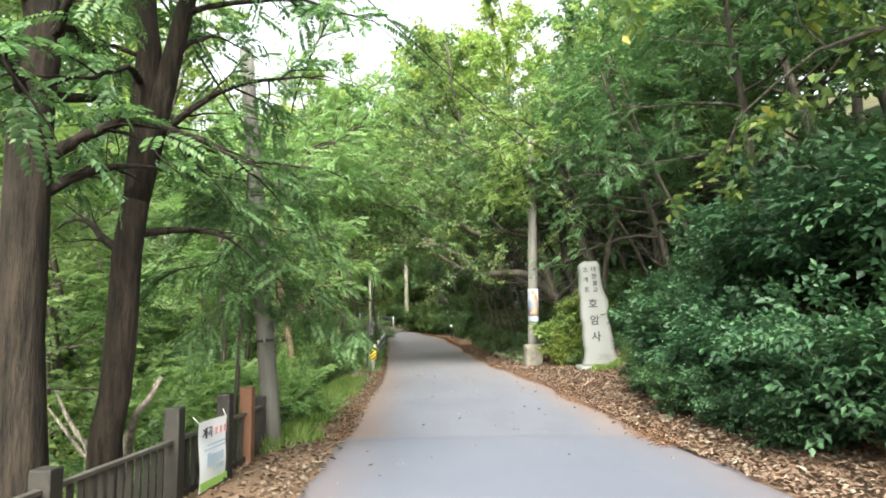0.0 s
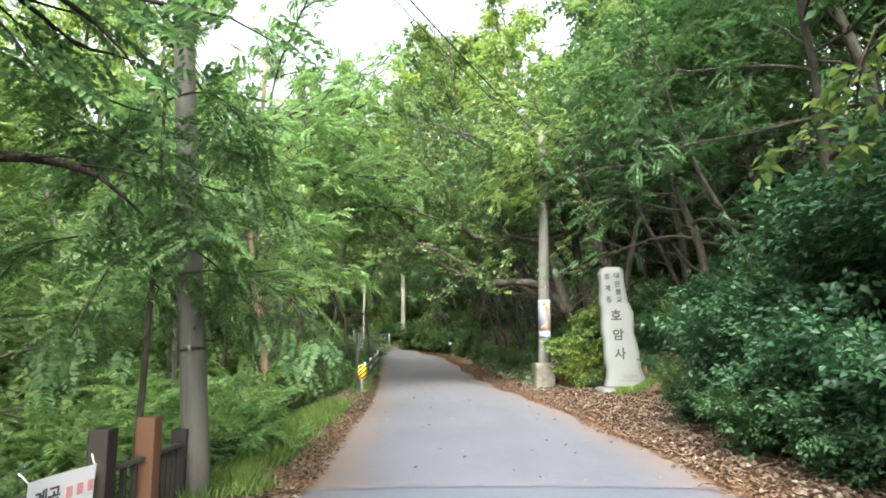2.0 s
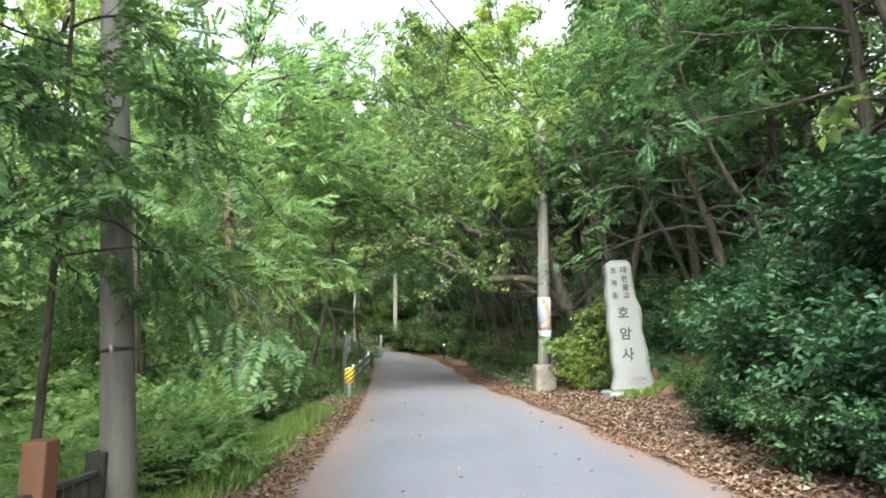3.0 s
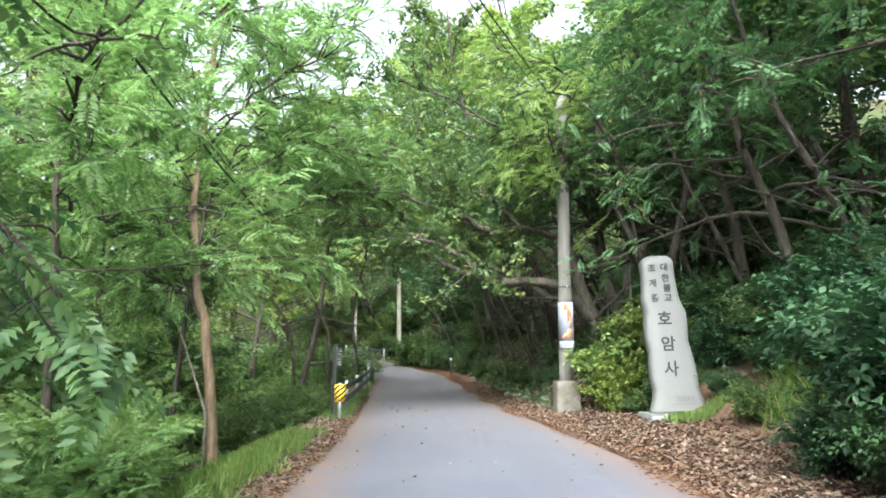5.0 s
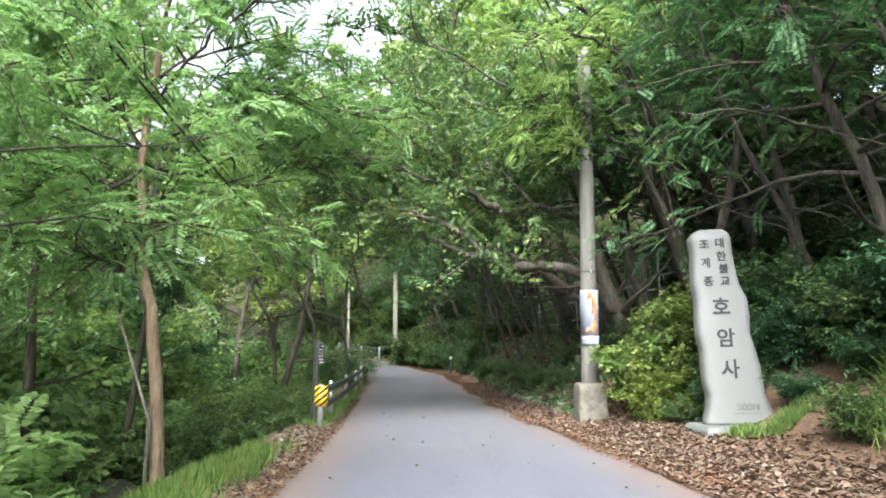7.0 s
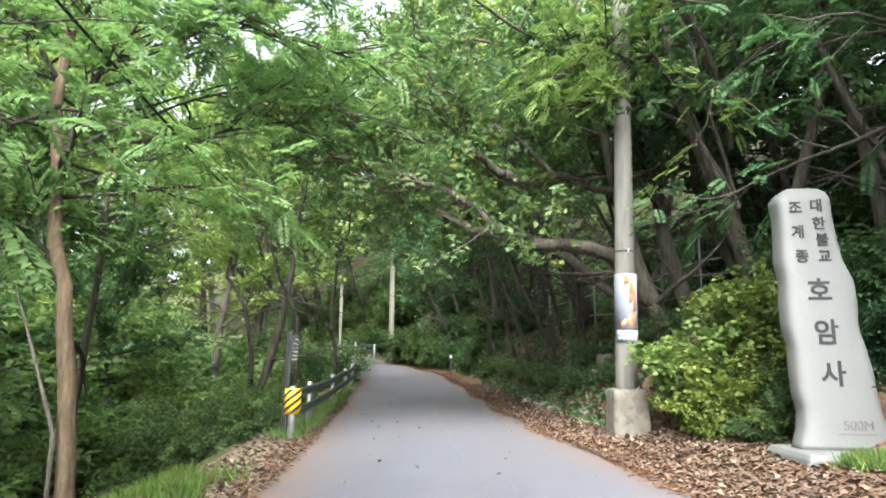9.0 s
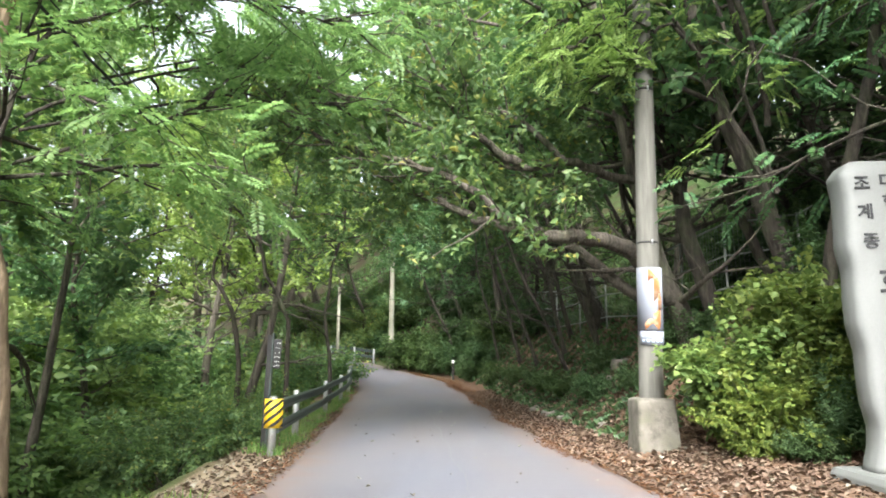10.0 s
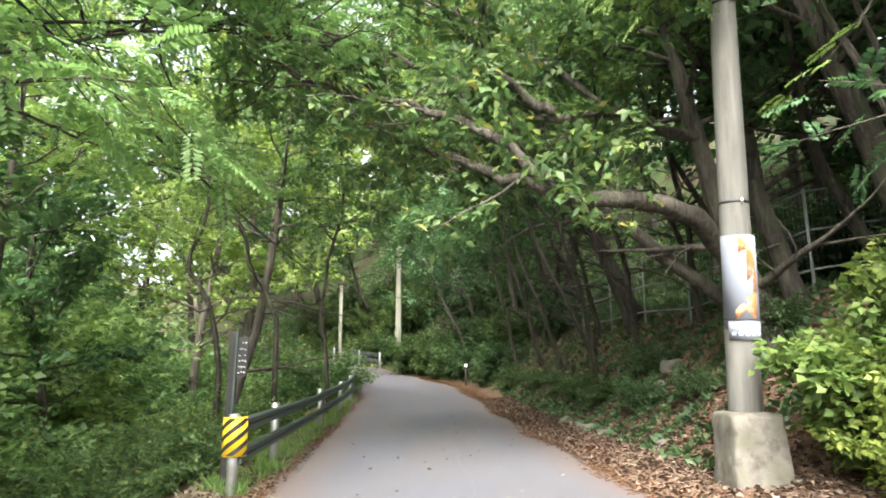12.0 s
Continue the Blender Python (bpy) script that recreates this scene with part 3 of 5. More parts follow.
# ---- poles, stone, rail, fence ----
def utility_pole(x, y, height, r0, r1, lean, label, rings=(), mat=POLE):
    root = thing("utility_pole", pose(x, y, gz(x, y) - 0.1, lean[0], lean[1], 0), label, "utility pole", "poles along the lane")
    tube("pole_shaft", [(0, 0, height * i / 8) for i in range(9)], [r0 + (r1 - r0) * i / 8 for i in range(9)], mat, root, sides=20)
    for q in rings:
        r = r0 + (r1 - r0) * q / height + 0.004
        tube("pole_band", [(0, 0, q), (0, 0, q + 0.03)], r, BLACK, root, sides=20)
        tube("band_buckle", [(0.02, -r, q - 0.02), (0.02, -r, q + 0.05)], 0.014, STEEL, root, sides=6)
    return root


left_pole = utility_pole(-2.34, 8.66, 5.9, 0.13, 0.1, (-2.2, -5.4), "grey concrete utility pole half hidden by leaves", (1.55, 5.3))
right_pole = utility_pole(3.1, 22.1, 8.2, 0.185, 0.13, (2.7, 1.05), "grey concrete utility pole with weathered poster in concrete block", (3.15, 5.6))
far_pole = utility_pole(-2.75, 46.0, 6.5, 0.16, 0.12, (0, 0), "concrete utility pole beside the bend, sunlight painted into its pale colour", mat=POLE_PALE)

block = thing("pole_footing", pose(3.07, 21.95, gz(3.16, 22) - 0.1), "rough grey concrete footing round the pole's foot", "concrete block")
worn = box(0.62, 0.62, 0.82, bevel=0.04, top=0.86)
bmesh.ops.subdivide_edges(worn, edges=[e for e in worn.edges if e.calc_length() > 0.2], cuts=7, use_grid_fill=True)
for v in worn.verts:
    v.co += Vector((noise.noise(v.co * 5.0), noise.noise(v.co * 5.0 + Vector((7, 0, 0))), noise.noise(v.co * 5.0 + Vector((0, 7, 0))))) * 0.028
part("footing_body", worn, CONCRETE, block, smooth=True)
lip = box(0.5, 0.48, 0.05, (0, 0.02, 0.78), 0.02, 0.9)
for v in lip.verts:
    v.co += Vector((noise.noise(v.co * 9.0), noise.noise(v.co * 9.0 + Vector((5, 0, 0))), 0)) * 0.02
part("footing_cap", lip, CONCRETE, block, "crumbled mortar collar")

# stone
STELE_V = (0.0, 0.23, 0.42, 0.62, 0.88, 1.14, 1.4, 1.67, 1.93, 2.19, 2.45, 2.71, 2.94, 3.04, 3.1)
STELE_L = (-0.54, -0.47, -0.45, -0.49, -0.50, -0.49, -0.54, -0.54, -0.52, -0.56, -0.54, -0.53, -0.555, -0.49, -0.38)
STELE_R = (0.54, 0.5, 0.425, 0.4, 0.38, 0.33, 0.27, 0.29, 0.28, 0.17, 0.13, 0.1, 0.1, 0.07, 0.0)
stele = thing("stone_stele", pose(4.64, 18.8, 0.05, 0, 0, -4), "tall wavy white stone stele with carved black Korean letters", "stone sign")
sv, sf, ring, levels = [], [], 28, 60
for i in range(levels):
    h = 3.1 * i / (levels - 1)
    l, r = float(np.interp(h, STELE_V, STELE_L)), float(np.interp(h, STELE_V, STELE_R))
    thick = 0.19 * (1 if h < 2.9 else math.sqrt(max(0.05, 1 - ((h - 2.9) / 0.215) ** 2)))
    for s in range(ring):
        a = 2 * math.pi * s / ring
        c, q = math.cos(a), math.sin(a)
        c, q = math.copysign(abs(c) ** 0.45, c), math.copysign(abs(q) ** 0.45, q)
        sv.append(((l + r) / 2 + c * (r - l) / 2, q * thick, h))
for i in range(levels - 1):
    for s in range(ring):
        a, b = i * ring + s, i * ring + (s + 1) % ring
        sf.append((a, b, b + ring, a + ring))
sf += [tuple(range(ring))[::-1], tuple(range((levels - 1) * ring, levels * ring))]
mesh_obj("stone_body", sv, sf, GRANITE, stele)


def lettering(text, size, mat, parent, at, rot, name="carved_letter", depth=0.008, bold=0.0, stretch=1.0):
    cu = bpy.data.curves.new(name, "FONT")
    cu.body, cu.size, cu.extrude, cu.offset, cu.align_x, cu.align_y = text, size, depth, bold, "CENTER", "CENTER"
    tmp = bpy.data.objects.new(name, cu)
    scene.collection.objects.link(tmp)
    bpy.context.view_layer.update()
    me = bpy.data.meshes.new_from_object(tmp.evaluated_get(bpy.context.evaluated_depsgraph_get()))
    bpy.data.objects.remove(tmp)
    me.name = name
    me.materials.clear()
    me.materials.append(mat)
    ob = new(name, me)
    ob.parent = parent
    ob.matrix_basis = pose(*at, *rot) @ Matrix.Diagonal((stretch, 1, 1, 1))
    return ob


FACE = -0.192
for ch, u, v, s in (("\uc870", -0.255, 2.82, 0.17), ("\uacc4", -0.25, 2.52, 0.17), ("\uc885", -0.23, 2.22, 0.17),
                    ("\ub300", -0.01, 2.84, 0.17), ("\ud55c", 0.0, 2.62, 0.17), ("\ubd88", 0.02, 2.42, 0.17), ("\uad50", 0.03, 2.22, 0.17),
                    ("\ud638", -0.07, 1.8, 0.31), ("\uc554", -0.04, 1.31, 0.31), ("\uc0ac", -0.01, 0.83, 0.31)):
    lettering(ch, s, CARVED, stele, (u - 0.11, FACE, v), (90, 0, 0), bold=0.006 if s > 0.3 else 0.003)
lettering("500M", 0.15, ENGRAVED, stele, (0.1, FACE, 0.27), (90, 0, 0), "engraved_distance")
part("engraved_line", box(0.42, 0.01, 0.014, (0.08, FACE, 0.17), 0), ENGRAVED, stele)

plinth = thing("stele_plinth", pose(4.75, 18.75, gz(4.75, 18.75) - 0.12), "pale stone plinth half buried in grass and leaves", "stone base")
part("plinth_stone", box(1.65, 0.95, 0.26 + 0.05 - gz(4.75, 18.75) - 0.14, bevel=0.06, top=0.95), GRANITE, plinth)

# guard rail
RAIL_POSTS = ((-2.52, 22.05), (-2.72, 24.4), (-3.1, 29.4), (-3.28, 33.0), (-3.45, 35.8), (-3.75, 38.2), (-4.7, 41.0), (-6.4, 43.6))


def guard_rail(posts, label):
    root = thing("guard_rail", pose(posts[0][0], posts[0][1], 0), label, "guard rail")
    ox, oy = posts[0]
    for x, y in posts:
        z = gz(x, y)
        tube("rail_post", [(x - ox, y - oy, z - 0.2), (x - ox, y - oy, z + 0.4), (x - ox, y - oy, z + 0.86), (x - ox, y - oy, z + 0.875)], [0.06, 0.06, 0.06, 0.045], STEEL, root, sides=14)
    for h in (0.74, 0.42):
        v, f = [], []
        fine_pts = []
        for (xa, ya), (xb, yb) in zip(posts, posts[1:]):
            for s in range(4):
                q = s / 4
                fine_pts.append((xa + (xb - xa) * q, ya + (yb - ya) * q))
        fine_pts.append(posts[-1])
        prof = ((0.0, 0.085), (0.035, 0.06), (0.035, 0.015), (0.015, 0.0), (0.035, -0.015), (0.035, -0.06), (0.0, -0.085), (-0.012, -0.085), (-0.012, 0.085))
        for i, (x, y) in enumerate(fine_pts):
            a, b = fine_pts[max(0, i - 1)], fine_pts[min(len(fine_pts) - 1, i + 1)]
            d = Vector((b[0] - a[0], b[1] - a[1])).normalized()
            nx_, ny_ = d.y, -d.x
            for o, w in prof:
                v.append((x - ox + nx_ * (0.07 + o), y - oy + ny_ * (0.07 + o), gz(x, y) + h + w))
        m = len(prof)
        for i in range(len(fine_pts) - 1):
            for s in range(m):
                a, b = i * m + s, i * m + (s + 1) % m
                f.append((a, b, b + m, a + m))
        f += [tuple(range(m)), tuple(range((len(fine_pts) - 1) * m, len(fine_pts) * m))[::-1]]
        mesh_obj("rail_beam", v, f, RAIL, root, smooth=False)
    return root


near_rail = guard_rail(RAIL_POSTS, "dark green two-beam guard rail on grey steel posts")
far_rail = guard_rail(((-3.9, 48.1), (-5.2, 49.5), (-6.9, 51.2)), "dark green guard rail across the far bend")

# hazard board wrapped round the rail's end post
hx, hy = -2.52, 22.05
hz = gz(hx, hy)
board = thing("hazard_board", pose(hx, hy, hz + 0.42), "curved yellow board with black diagonal stripes on the rail's end post", "hazard sign")
bend = 0.145


def wrap(u, v, off=0.0):
    a = u / bend
    return ((bend + off) * math.sin(a), -(bend + off) * math.cos(a) + 0.07, v)


bv, bf = [], []
US = [-0.19 + 0.38 * i / 14 for i in range(15)]
for u in US:
    for off in (0, -0.006):
        bv += [wrap(u, 0, off), wrap(u, 0.42, off)]
for i in range(14):
    a = i * 4
    bf += [(a, a + 4, a + 5, a + 1), (a + 2, a + 3, a + 7, a + 6), (a + 1, a + 5, a + 7, a + 3), (a, a + 2, a + 6, a + 4)]
mesh_obj("board_sheet", bv, bf, YELLOW, board)
for c in (-0.27, -0.145, -0.02, 0.105, 0.23, 0.355):
    sv, sf = [], []
    for u in US:
        lo, hi = c + 0.75 * (u + 0.19), c + 0.058 + 0.75 * (u + 0.19)
        lo, hi = min(max(lo, 0.012), 0.408), min(max(hi, 0.012), 0.408)
        sv += [wrap(u, lo, 0.003), wrap(u, hi, 0.003)]
    for i in range(14):
        if sv[2 * i + 1][2] - sv[2 * i][2] > 0.002 or sv[2 * i + 3][2] - sv[2 * i + 2][2] > 0.002:
            sf.append((2 * i, 2 * i + 2, 2 * i + 3, 2 * i + 1))
    keep = sorted({q for face in sf for q in face})
    if sf:
        mesh_obj("black_stripe", [sv[q] for q in keep], [tuple(keep.index(q) for q in face) for face in sf], BLACK, board)

# dark sign post behind the board
sign = thing("sign_post", pose(-2.78, 22.5, gz(-2.78, 22.5) - 0.3, 0, 1.2, 0), "dark metal post with small black lettered sign", "sign post")
part("post_channel", box(0.07, 0.06, 2.1, bevel=0.008), BLACK, sign)
part("post_flange", box(0.022, 0.08, 2.14, (0.052, 0, 0), 0.005), RAIL, sign)
plate = part("sign_plate", box(0.125, 0.022, 0.46, (0.13, -0.02, 1.58), 0.006), BLACK, sign)
rm = random.Random(6)
for row in range(6):
    for colm in range(3):
        if rm.random() < 0.85:
            part("sign_mark", box(rm.uniform(0.01, 0.02), 0.005, rm.uniform(0.008, 0.018), (0.098 + 0.033 * colm + rm.uniform(-0.006, 0.006), -0.033, 1.62 + 0.068 * row + rm.uniform(-0.008, 0.008)), 0), WHITE, plate)
for q in (1.64, 1.98):
    part("sign_bracket", box(0.14, 0.03, 0.02, (0.09, 0.004, q), 0.003), STEEL, sign)

# poster on the right pole
foot = gz(3.1, 22.1) - 0.1
poster = thing("pole_poster", pose(3.1, 22.1, foot, 2.7, 1.05, 0) @ Matrix.Translation((0, 0, -foot)), "torn white poster with rusty orange stains on the pole", "poster")


def band(a0, a1, z0, z1, r, mat, name, n=16, wob=0.0):
    v, f = [], []
    for i in range(n + 1):
        a = a0 + (a1 - a0) * i / n
        for z in (z0, z1):
            q = wob * math.sin(5 * a + z * 9)
            v += [(r * math.sin(a), -r * math.cos(a), z + q), ((r - 0.006) * math.sin(a), -(r - 0.006) * math.cos(a), z + q)]
    for i in range(n):
        a = 4 * i
        f += [(a, a + 4, a + 6, a + 2), (a + 2, a + 6, a + 7, a + 3), (a + 1, a, a + 2, a + 3), (a, a + 1, a + 5, a + 4)]
    return mesh_obj(name, v, f, mat, poster)


band(-1.4, 1.2, 1.5, 2.52, 0.197, PAPER, "poster_sheet")
band(-1.1, 1.3, 1.36, 1.56, 0.1995, PAPER, "poster_lower_sheet", wob=0.004)
tube("poster_tie", [(0.199 * math.sin(-1.5 + 0.2 * i), -0.199 * math.cos(-1.5 + 0.2 * i), 1.58 + 0.006 * math.sin(2.0 * i)) for i in range(16)], 0.005, CABLE, poster, sides=5)
for a0, a1, z0, z1 in ((-0.35, 0.5, 2.3, 2.44), (0.05, 0.62, 2.02, 2.38), (0.4, 0.75, 1.85, 2.1), (0.0, 0.6, 1.66, 1.88), (-0.65, 0.45, 1.62, 1.7)):
    band(a0, a1, z0, z1, 0.2, RUST, "rusty_stain", 10, 0.05)
for i in range(5):
    band(-0.9 + 0.35 * i, -0.68 + 0.35 * i, 1.40, 1.44, 0.2015, BLUE, "print_bar", 3)
    band(-0.95 + 0.38 * i, -0.7 + 0.36 * i, 1.485, 1.497, 0.2015, BLUE, "print_bar", 3)

# fence beside the lane
FENCE = ((-2.75, 2.2), (-2.68, 4.3), (-2.6, 6.1), (-2.5, 7.2), (-2.42, 7.75), (-2.5, 8.6))
fence = thing("wooden_fence", pose(0, 0, 0), "low dark wooden picket fence with square posts", "fence")
for i, (x, y) in enumerate(FENCE):
    tall = 0.95 if i in (2, 3, 4) else 0.78
    ob = part("fence_post", box(0.15, 0.15, tall + 0.3, bevel=0.015), WOOD_RED if i == 4 else WOOD_DARK, fence)
    ob.location = (x, y, gz(x, y) - 0.3)
picket = box(0.022, 0.05, 0.56, bevel=0.006)
picket_me = bpy.data.meshes.new("picket")
picket.to_mesh(picket_me)
picket.free()
picket_me.materials.append(WOOD_DARK)
for (xa, ya), (xb, yb) in zip(FENCE, FENCE[1:]):
    ln = math.hypot(xb - xa, yb - ya)
    turn = math.degrees(math.atan2(yb - ya, xb - xa))
    za, zb = gz(xa, ya), gz(xb, yb)
    for h, w, th, m in ((0.08, 0.05, 0.06, WOOD_DARK), (0.62, 0.06, 0.035, WOOD_CAP)):
        ob = part("fence_rail", box(ln - 0.14, w, th, bevel=0.006), m, fence)
        ob.matrix_basis = pose((xa + xb) / 2, (ya + yb) / 2, (za + zb) / 2 + h, 0, -math.degrees(math.atan2(zb - za, ln)), turn)
    for s in range(1, int(ln / 0.13)):
        q = s * 0.13 / ln
        ob = new("picket", picket_me)
        ob.parent = fence
        ob.matrix_basis = pose(xa + (xb - xa) * q, ya + (yb - ya) * q, za + (zb - za) * q + 0.06, 0, 0, turn)

banner = thing("cloth_banner", pose(-2.42, 6.62, -0.27, 0, 0, 84.0), "white printed cloth banner tied to the fence", "banner")
bv, bf = [], []
for i in range(13):
    for j in range(11):
        u, v = -0.3 + 0.6 * i / 12, 0.68 * j / 10
        bv.append((u, 0.012 * math.sin(7 * u + 3 * v) - 0.01 * math.sin(9 * v), v))
bf = [(i * 11 + j, (i + 1) * 11 + j, (i + 1) * 11 + j + 1, i * 11 + j + 1) for i in range(12) for j in range(10)]
sheet = mesh_obj("banner_sheet", bv, bf, CLOTH, banner)


for ch, u, v in (("\uacc4", -0.22, 0.56), ("\uace1", -0.11, 0.56)):
    lettering(ch, 0.12, INK, banner, (u, -0.026, v), (90, 0, 0), "printed_letter", 0.002, 0.002)
for i in range(3):
    part("print_bar", box(0.06, 0.004, 0.07, (0.02 + 0.1 * i, -0.026, 0.525), 0), PINK, banner, "faded red print")
for u, w, v, h in ((0.02, 0.4, 0.43, 0.02), (0.0, 0.46, 0.39, 0.015), (0.05, 0.3, 0.25, 0.09), (-0.12, 0.08, 0.22, 0.14), (0.1, 0.2, 0.17, 0.05)):
    part("print_bar", box(w, 0.004, h, (u, -0.026, v), 0), BLUE, banner, "pale blue print")
part("print_band", box(0.58, 0.004, 0.08, (0, -0.026, 0.015), 0), GREENPRINT, banner, "green print along the hem")
for u in (-0.29, 0.29):
    tube("banner_cord", [(u, 0, 0.67), (u * 1.12, 0.05, 0.74)], 0.005, WHITE, banner, sides=5)

# wire fence up on the bank
HILL = ((3.9, 38.0), (4.2, 35.4), (4.5, 33.0), (4.8, 30.8), (5.1, 28.6), (5.45, 26.6), (5.75, 25.0), (7.4, 25.2), (9.1, 25.4), (10.9, 25.6), (12.8, 25.8))
hill_fence = thing("wire_fence", pose(0, 0, 0), "pale grey pipe and mesh fence up on the wooded bank", "fence")
for x, y in HILL:
    tube("fence_post", [(x, y, gz(x, y) - 0.2), (x, y, gz(x, y) + 1.7)], 0.026, WIRE, hill_fence, sides=8)
for (xa, ya), (xb, yb) in zip(HILL, HILL[1:]):
    for h in (0.35, 1.0, 1.66):
        tube("fence_pipe", [(xa, ya, gz(xa, ya) + h), (xb, yb, gz(xb, yb) + h)], 0.02, WIRE, hill_fence, sides=6)
    for i in range(1, 16):
        q = i / 16
        za, zb = gz(xa, ya), gz(xb, yb)
        z = za + (zb - za) * q
        tube("fence_wire", [(xa + (xb - xa) * q, ya + (yb - ya) * q, z + 0.35), (xa + (xb - xa) * q, ya + (yb - ya) * q, z + 1.66)], 0.003, WIRE, hill_fence, sides=3)

# small wooden markers on the verge, and a white post beyond the rail
for i, (x, y) in enumerate(((0.45, 40.6), (1.05, 40.2))):
    mk = thing("marker_post", pose(x, y, gz(x, y) - 0.1), "short dark wooden stake on the verge", "marker post", "marker posts")
    part("stake", box(0.08, 0.08, 0.95, bevel=0.01), WOOD_DARK, mk)
    if i == 0:
        part("marker_label", box(0.11, 0.015, 0.13, (0, -0.05, 0.84), 0.004), WHITE, mk, "small white label")
wp = thing("slim_post", pose(-5.1, 43.0, gz(-5.1, 43.0) - 0.1), "slim weathered grey post beyond the guard rail", "post")
tube("post_tube", [(0, 0, 0), (0, 0, 2.0), (0, 0, 4.4)], [0.08, 0.075, 0.07], POLE_PALE, wp, sides=12)

# overhead cables
def cable(a, b, sag, r, label):
    pts = [Vector(a).lerp(Vector(b), i / 24) - Vector((0, 0, sag * 4 * (i / 24) * (1 - i / 24))) for i in range(25)]
    return tagged(tube("overhead_cable", pts, r, CABLE, sides=6), label, "cable", "overhead cables")


cable((-8.5, -2, 9.8), (3.16, 22, 7.9), 0.5, 0.018, "black overhead cable slung between poles")
cable((-8.3, -2, 9.4), (3.16, 22, 7.6), 0.6, 0.011, "thin black overhead cable slung between poles")
for rise, r, label in ((0.0, 0.018, "black overhead cable above the gully side"), (0.16, 0.009, "thin black overhead cable above the gully side"), (0.27, 0.007, "thin black overhead cable above the gully side")):
    cable((-3.54, 8.2, 5.43 + rise), (-5.17, 59.0, 6.32 + rise), 1.9, r, label)
    cable((-3.54, 8.2, 5.43 + rise), (-3.3, -10.0, 8.4 + rise), 0.3, r, label)

# ---- trees and bushes ----
# kinds that are built once and then repeated
F_LABEL = "forest trees"
fk = [
    tree("forest_tree", 11, 12.0, 0.15, BARK_GREY, LEAF_DARK, "broad", 1.55, (0.1, 0.05), 0.3, 20, 3.3, 0.3, 0.03, 6, 6, bare=4, plain=True, label="slender dark-leaved forest tree on the slope", group=F_LABEL),
    tree("forest_tree", 12, 14.0, 0.18, BARK_DARK, LEAF_BROAD, "broad", 1.6, (-0.12, 0.1), 0.33, 22, 3.6, 0.25, 0.03, 6, 6, bare=4, plain=True, label="tall broad-leaved forest tree on the slope", group=F_LABEL),
    tree("feathery_tree", 13, 9.5, 0.12, BARK_GREY, LEAF_PINNATE, "pinnate", 1.2, (0.05, -0.05), 0.25, 18, 3.2, 0.15, -0.015, 5, 6, bare=4, plain=True, label="light green feathery-leaved tree above the gully", group="feathery trees"),
    tree("forest_tree", 14, 8.5, 0.10, BARK_DARK, LEAF_DARK, "alt", 1.5, (-0.3, 0.0), 0.4, 16, 2.8, 0.35, 0.02, 6, 6, bare=8, plain=True, label="leaning understorey tree with small leaves", group=F_LABEL),
    tree("feathery_tree", 16, 13.0, 0.14, BARK_GREY, LEAF_PINNATE, "pinnate", 1.3, (0.05, -0.03), 0.48, 18, 3.4, 0.2, -0.01, 6, 6, bare=2, plain=True, label="tall feathery-leaved tree rising from the gully", group="feathery trees"),
    tree("slender_tree", 17, 8.0, 0.07, BARK_DARK, LEAF_DARK, "alt", 1.3, (-0.4, -0.1), 0.6, 6, 2.0, 0.3, 0.02, 5, 5, 0.06, bare=6, plain=True, label="slender dark leaning trunk on the wooded bank", group="slender trees"),
    tree("forest_tree", 15, 15.0, 0.19, BARK_GREY, LEAF_CANOPY_SUNLIT, "broad", 1.5, (0.05, 0.0), 0.3, 20, 4.0, 0.3, 0.03, 6, 6, bare=3, plain=True, label="tall yellow-green tree behind the bend, sunlight painted into its leaves", group=F_LABEL),
]
bk = [
    shrub("bush", 21, 1.7, 1.5, LEAF_BUSH, "alt", 0.95, 19, 8, label="dense dark blue-green bush on the roadside bank", group="roadside bushes"),
    shrub("bush", 22, 1.1, 1.2, FERN, "alt", 0.95, 13, 6, label="low green undergrowth bush", group="undergrowth"),
    shrub("bush", 23, 1.5, 1.3, LEAF_FEATHER, "pinnate", 1.0, 15, 5, label="bright green feathery shrub beside the lane", group="feathery shrubs"),
    shrub("bush", 24, 1.8, 0.95, LEAF_YELLOW, "lobed", 0.8, 24, 7, label="yellow-green leafy shrub beside the concrete footing", group="roadside bushes"),
    shrub("bush", 25, 1.6, 1.5, LEAF_PINNATE, "alt", 1.15, 14, 5, label="light green bush across the gully", group="gully bushes"),
    shrub("bush", 26, 1.5, 1.3, LEAF_BROAD, "alt", 0.8, 15, 7, label="fine-leaved green bush behind the guard rail", group="gully bushes"),
]
used = set()


def plant(proto, x, y, turn=0.0, scale=1.0, dz=0.0, tilt=(0, 0)):
    if proto not in used:
        used.add(proto)
        return stand(proto, x, y, turn, scale, dz, tilt)
    return again(proto, x, y, turn, scale, dz, tilt)


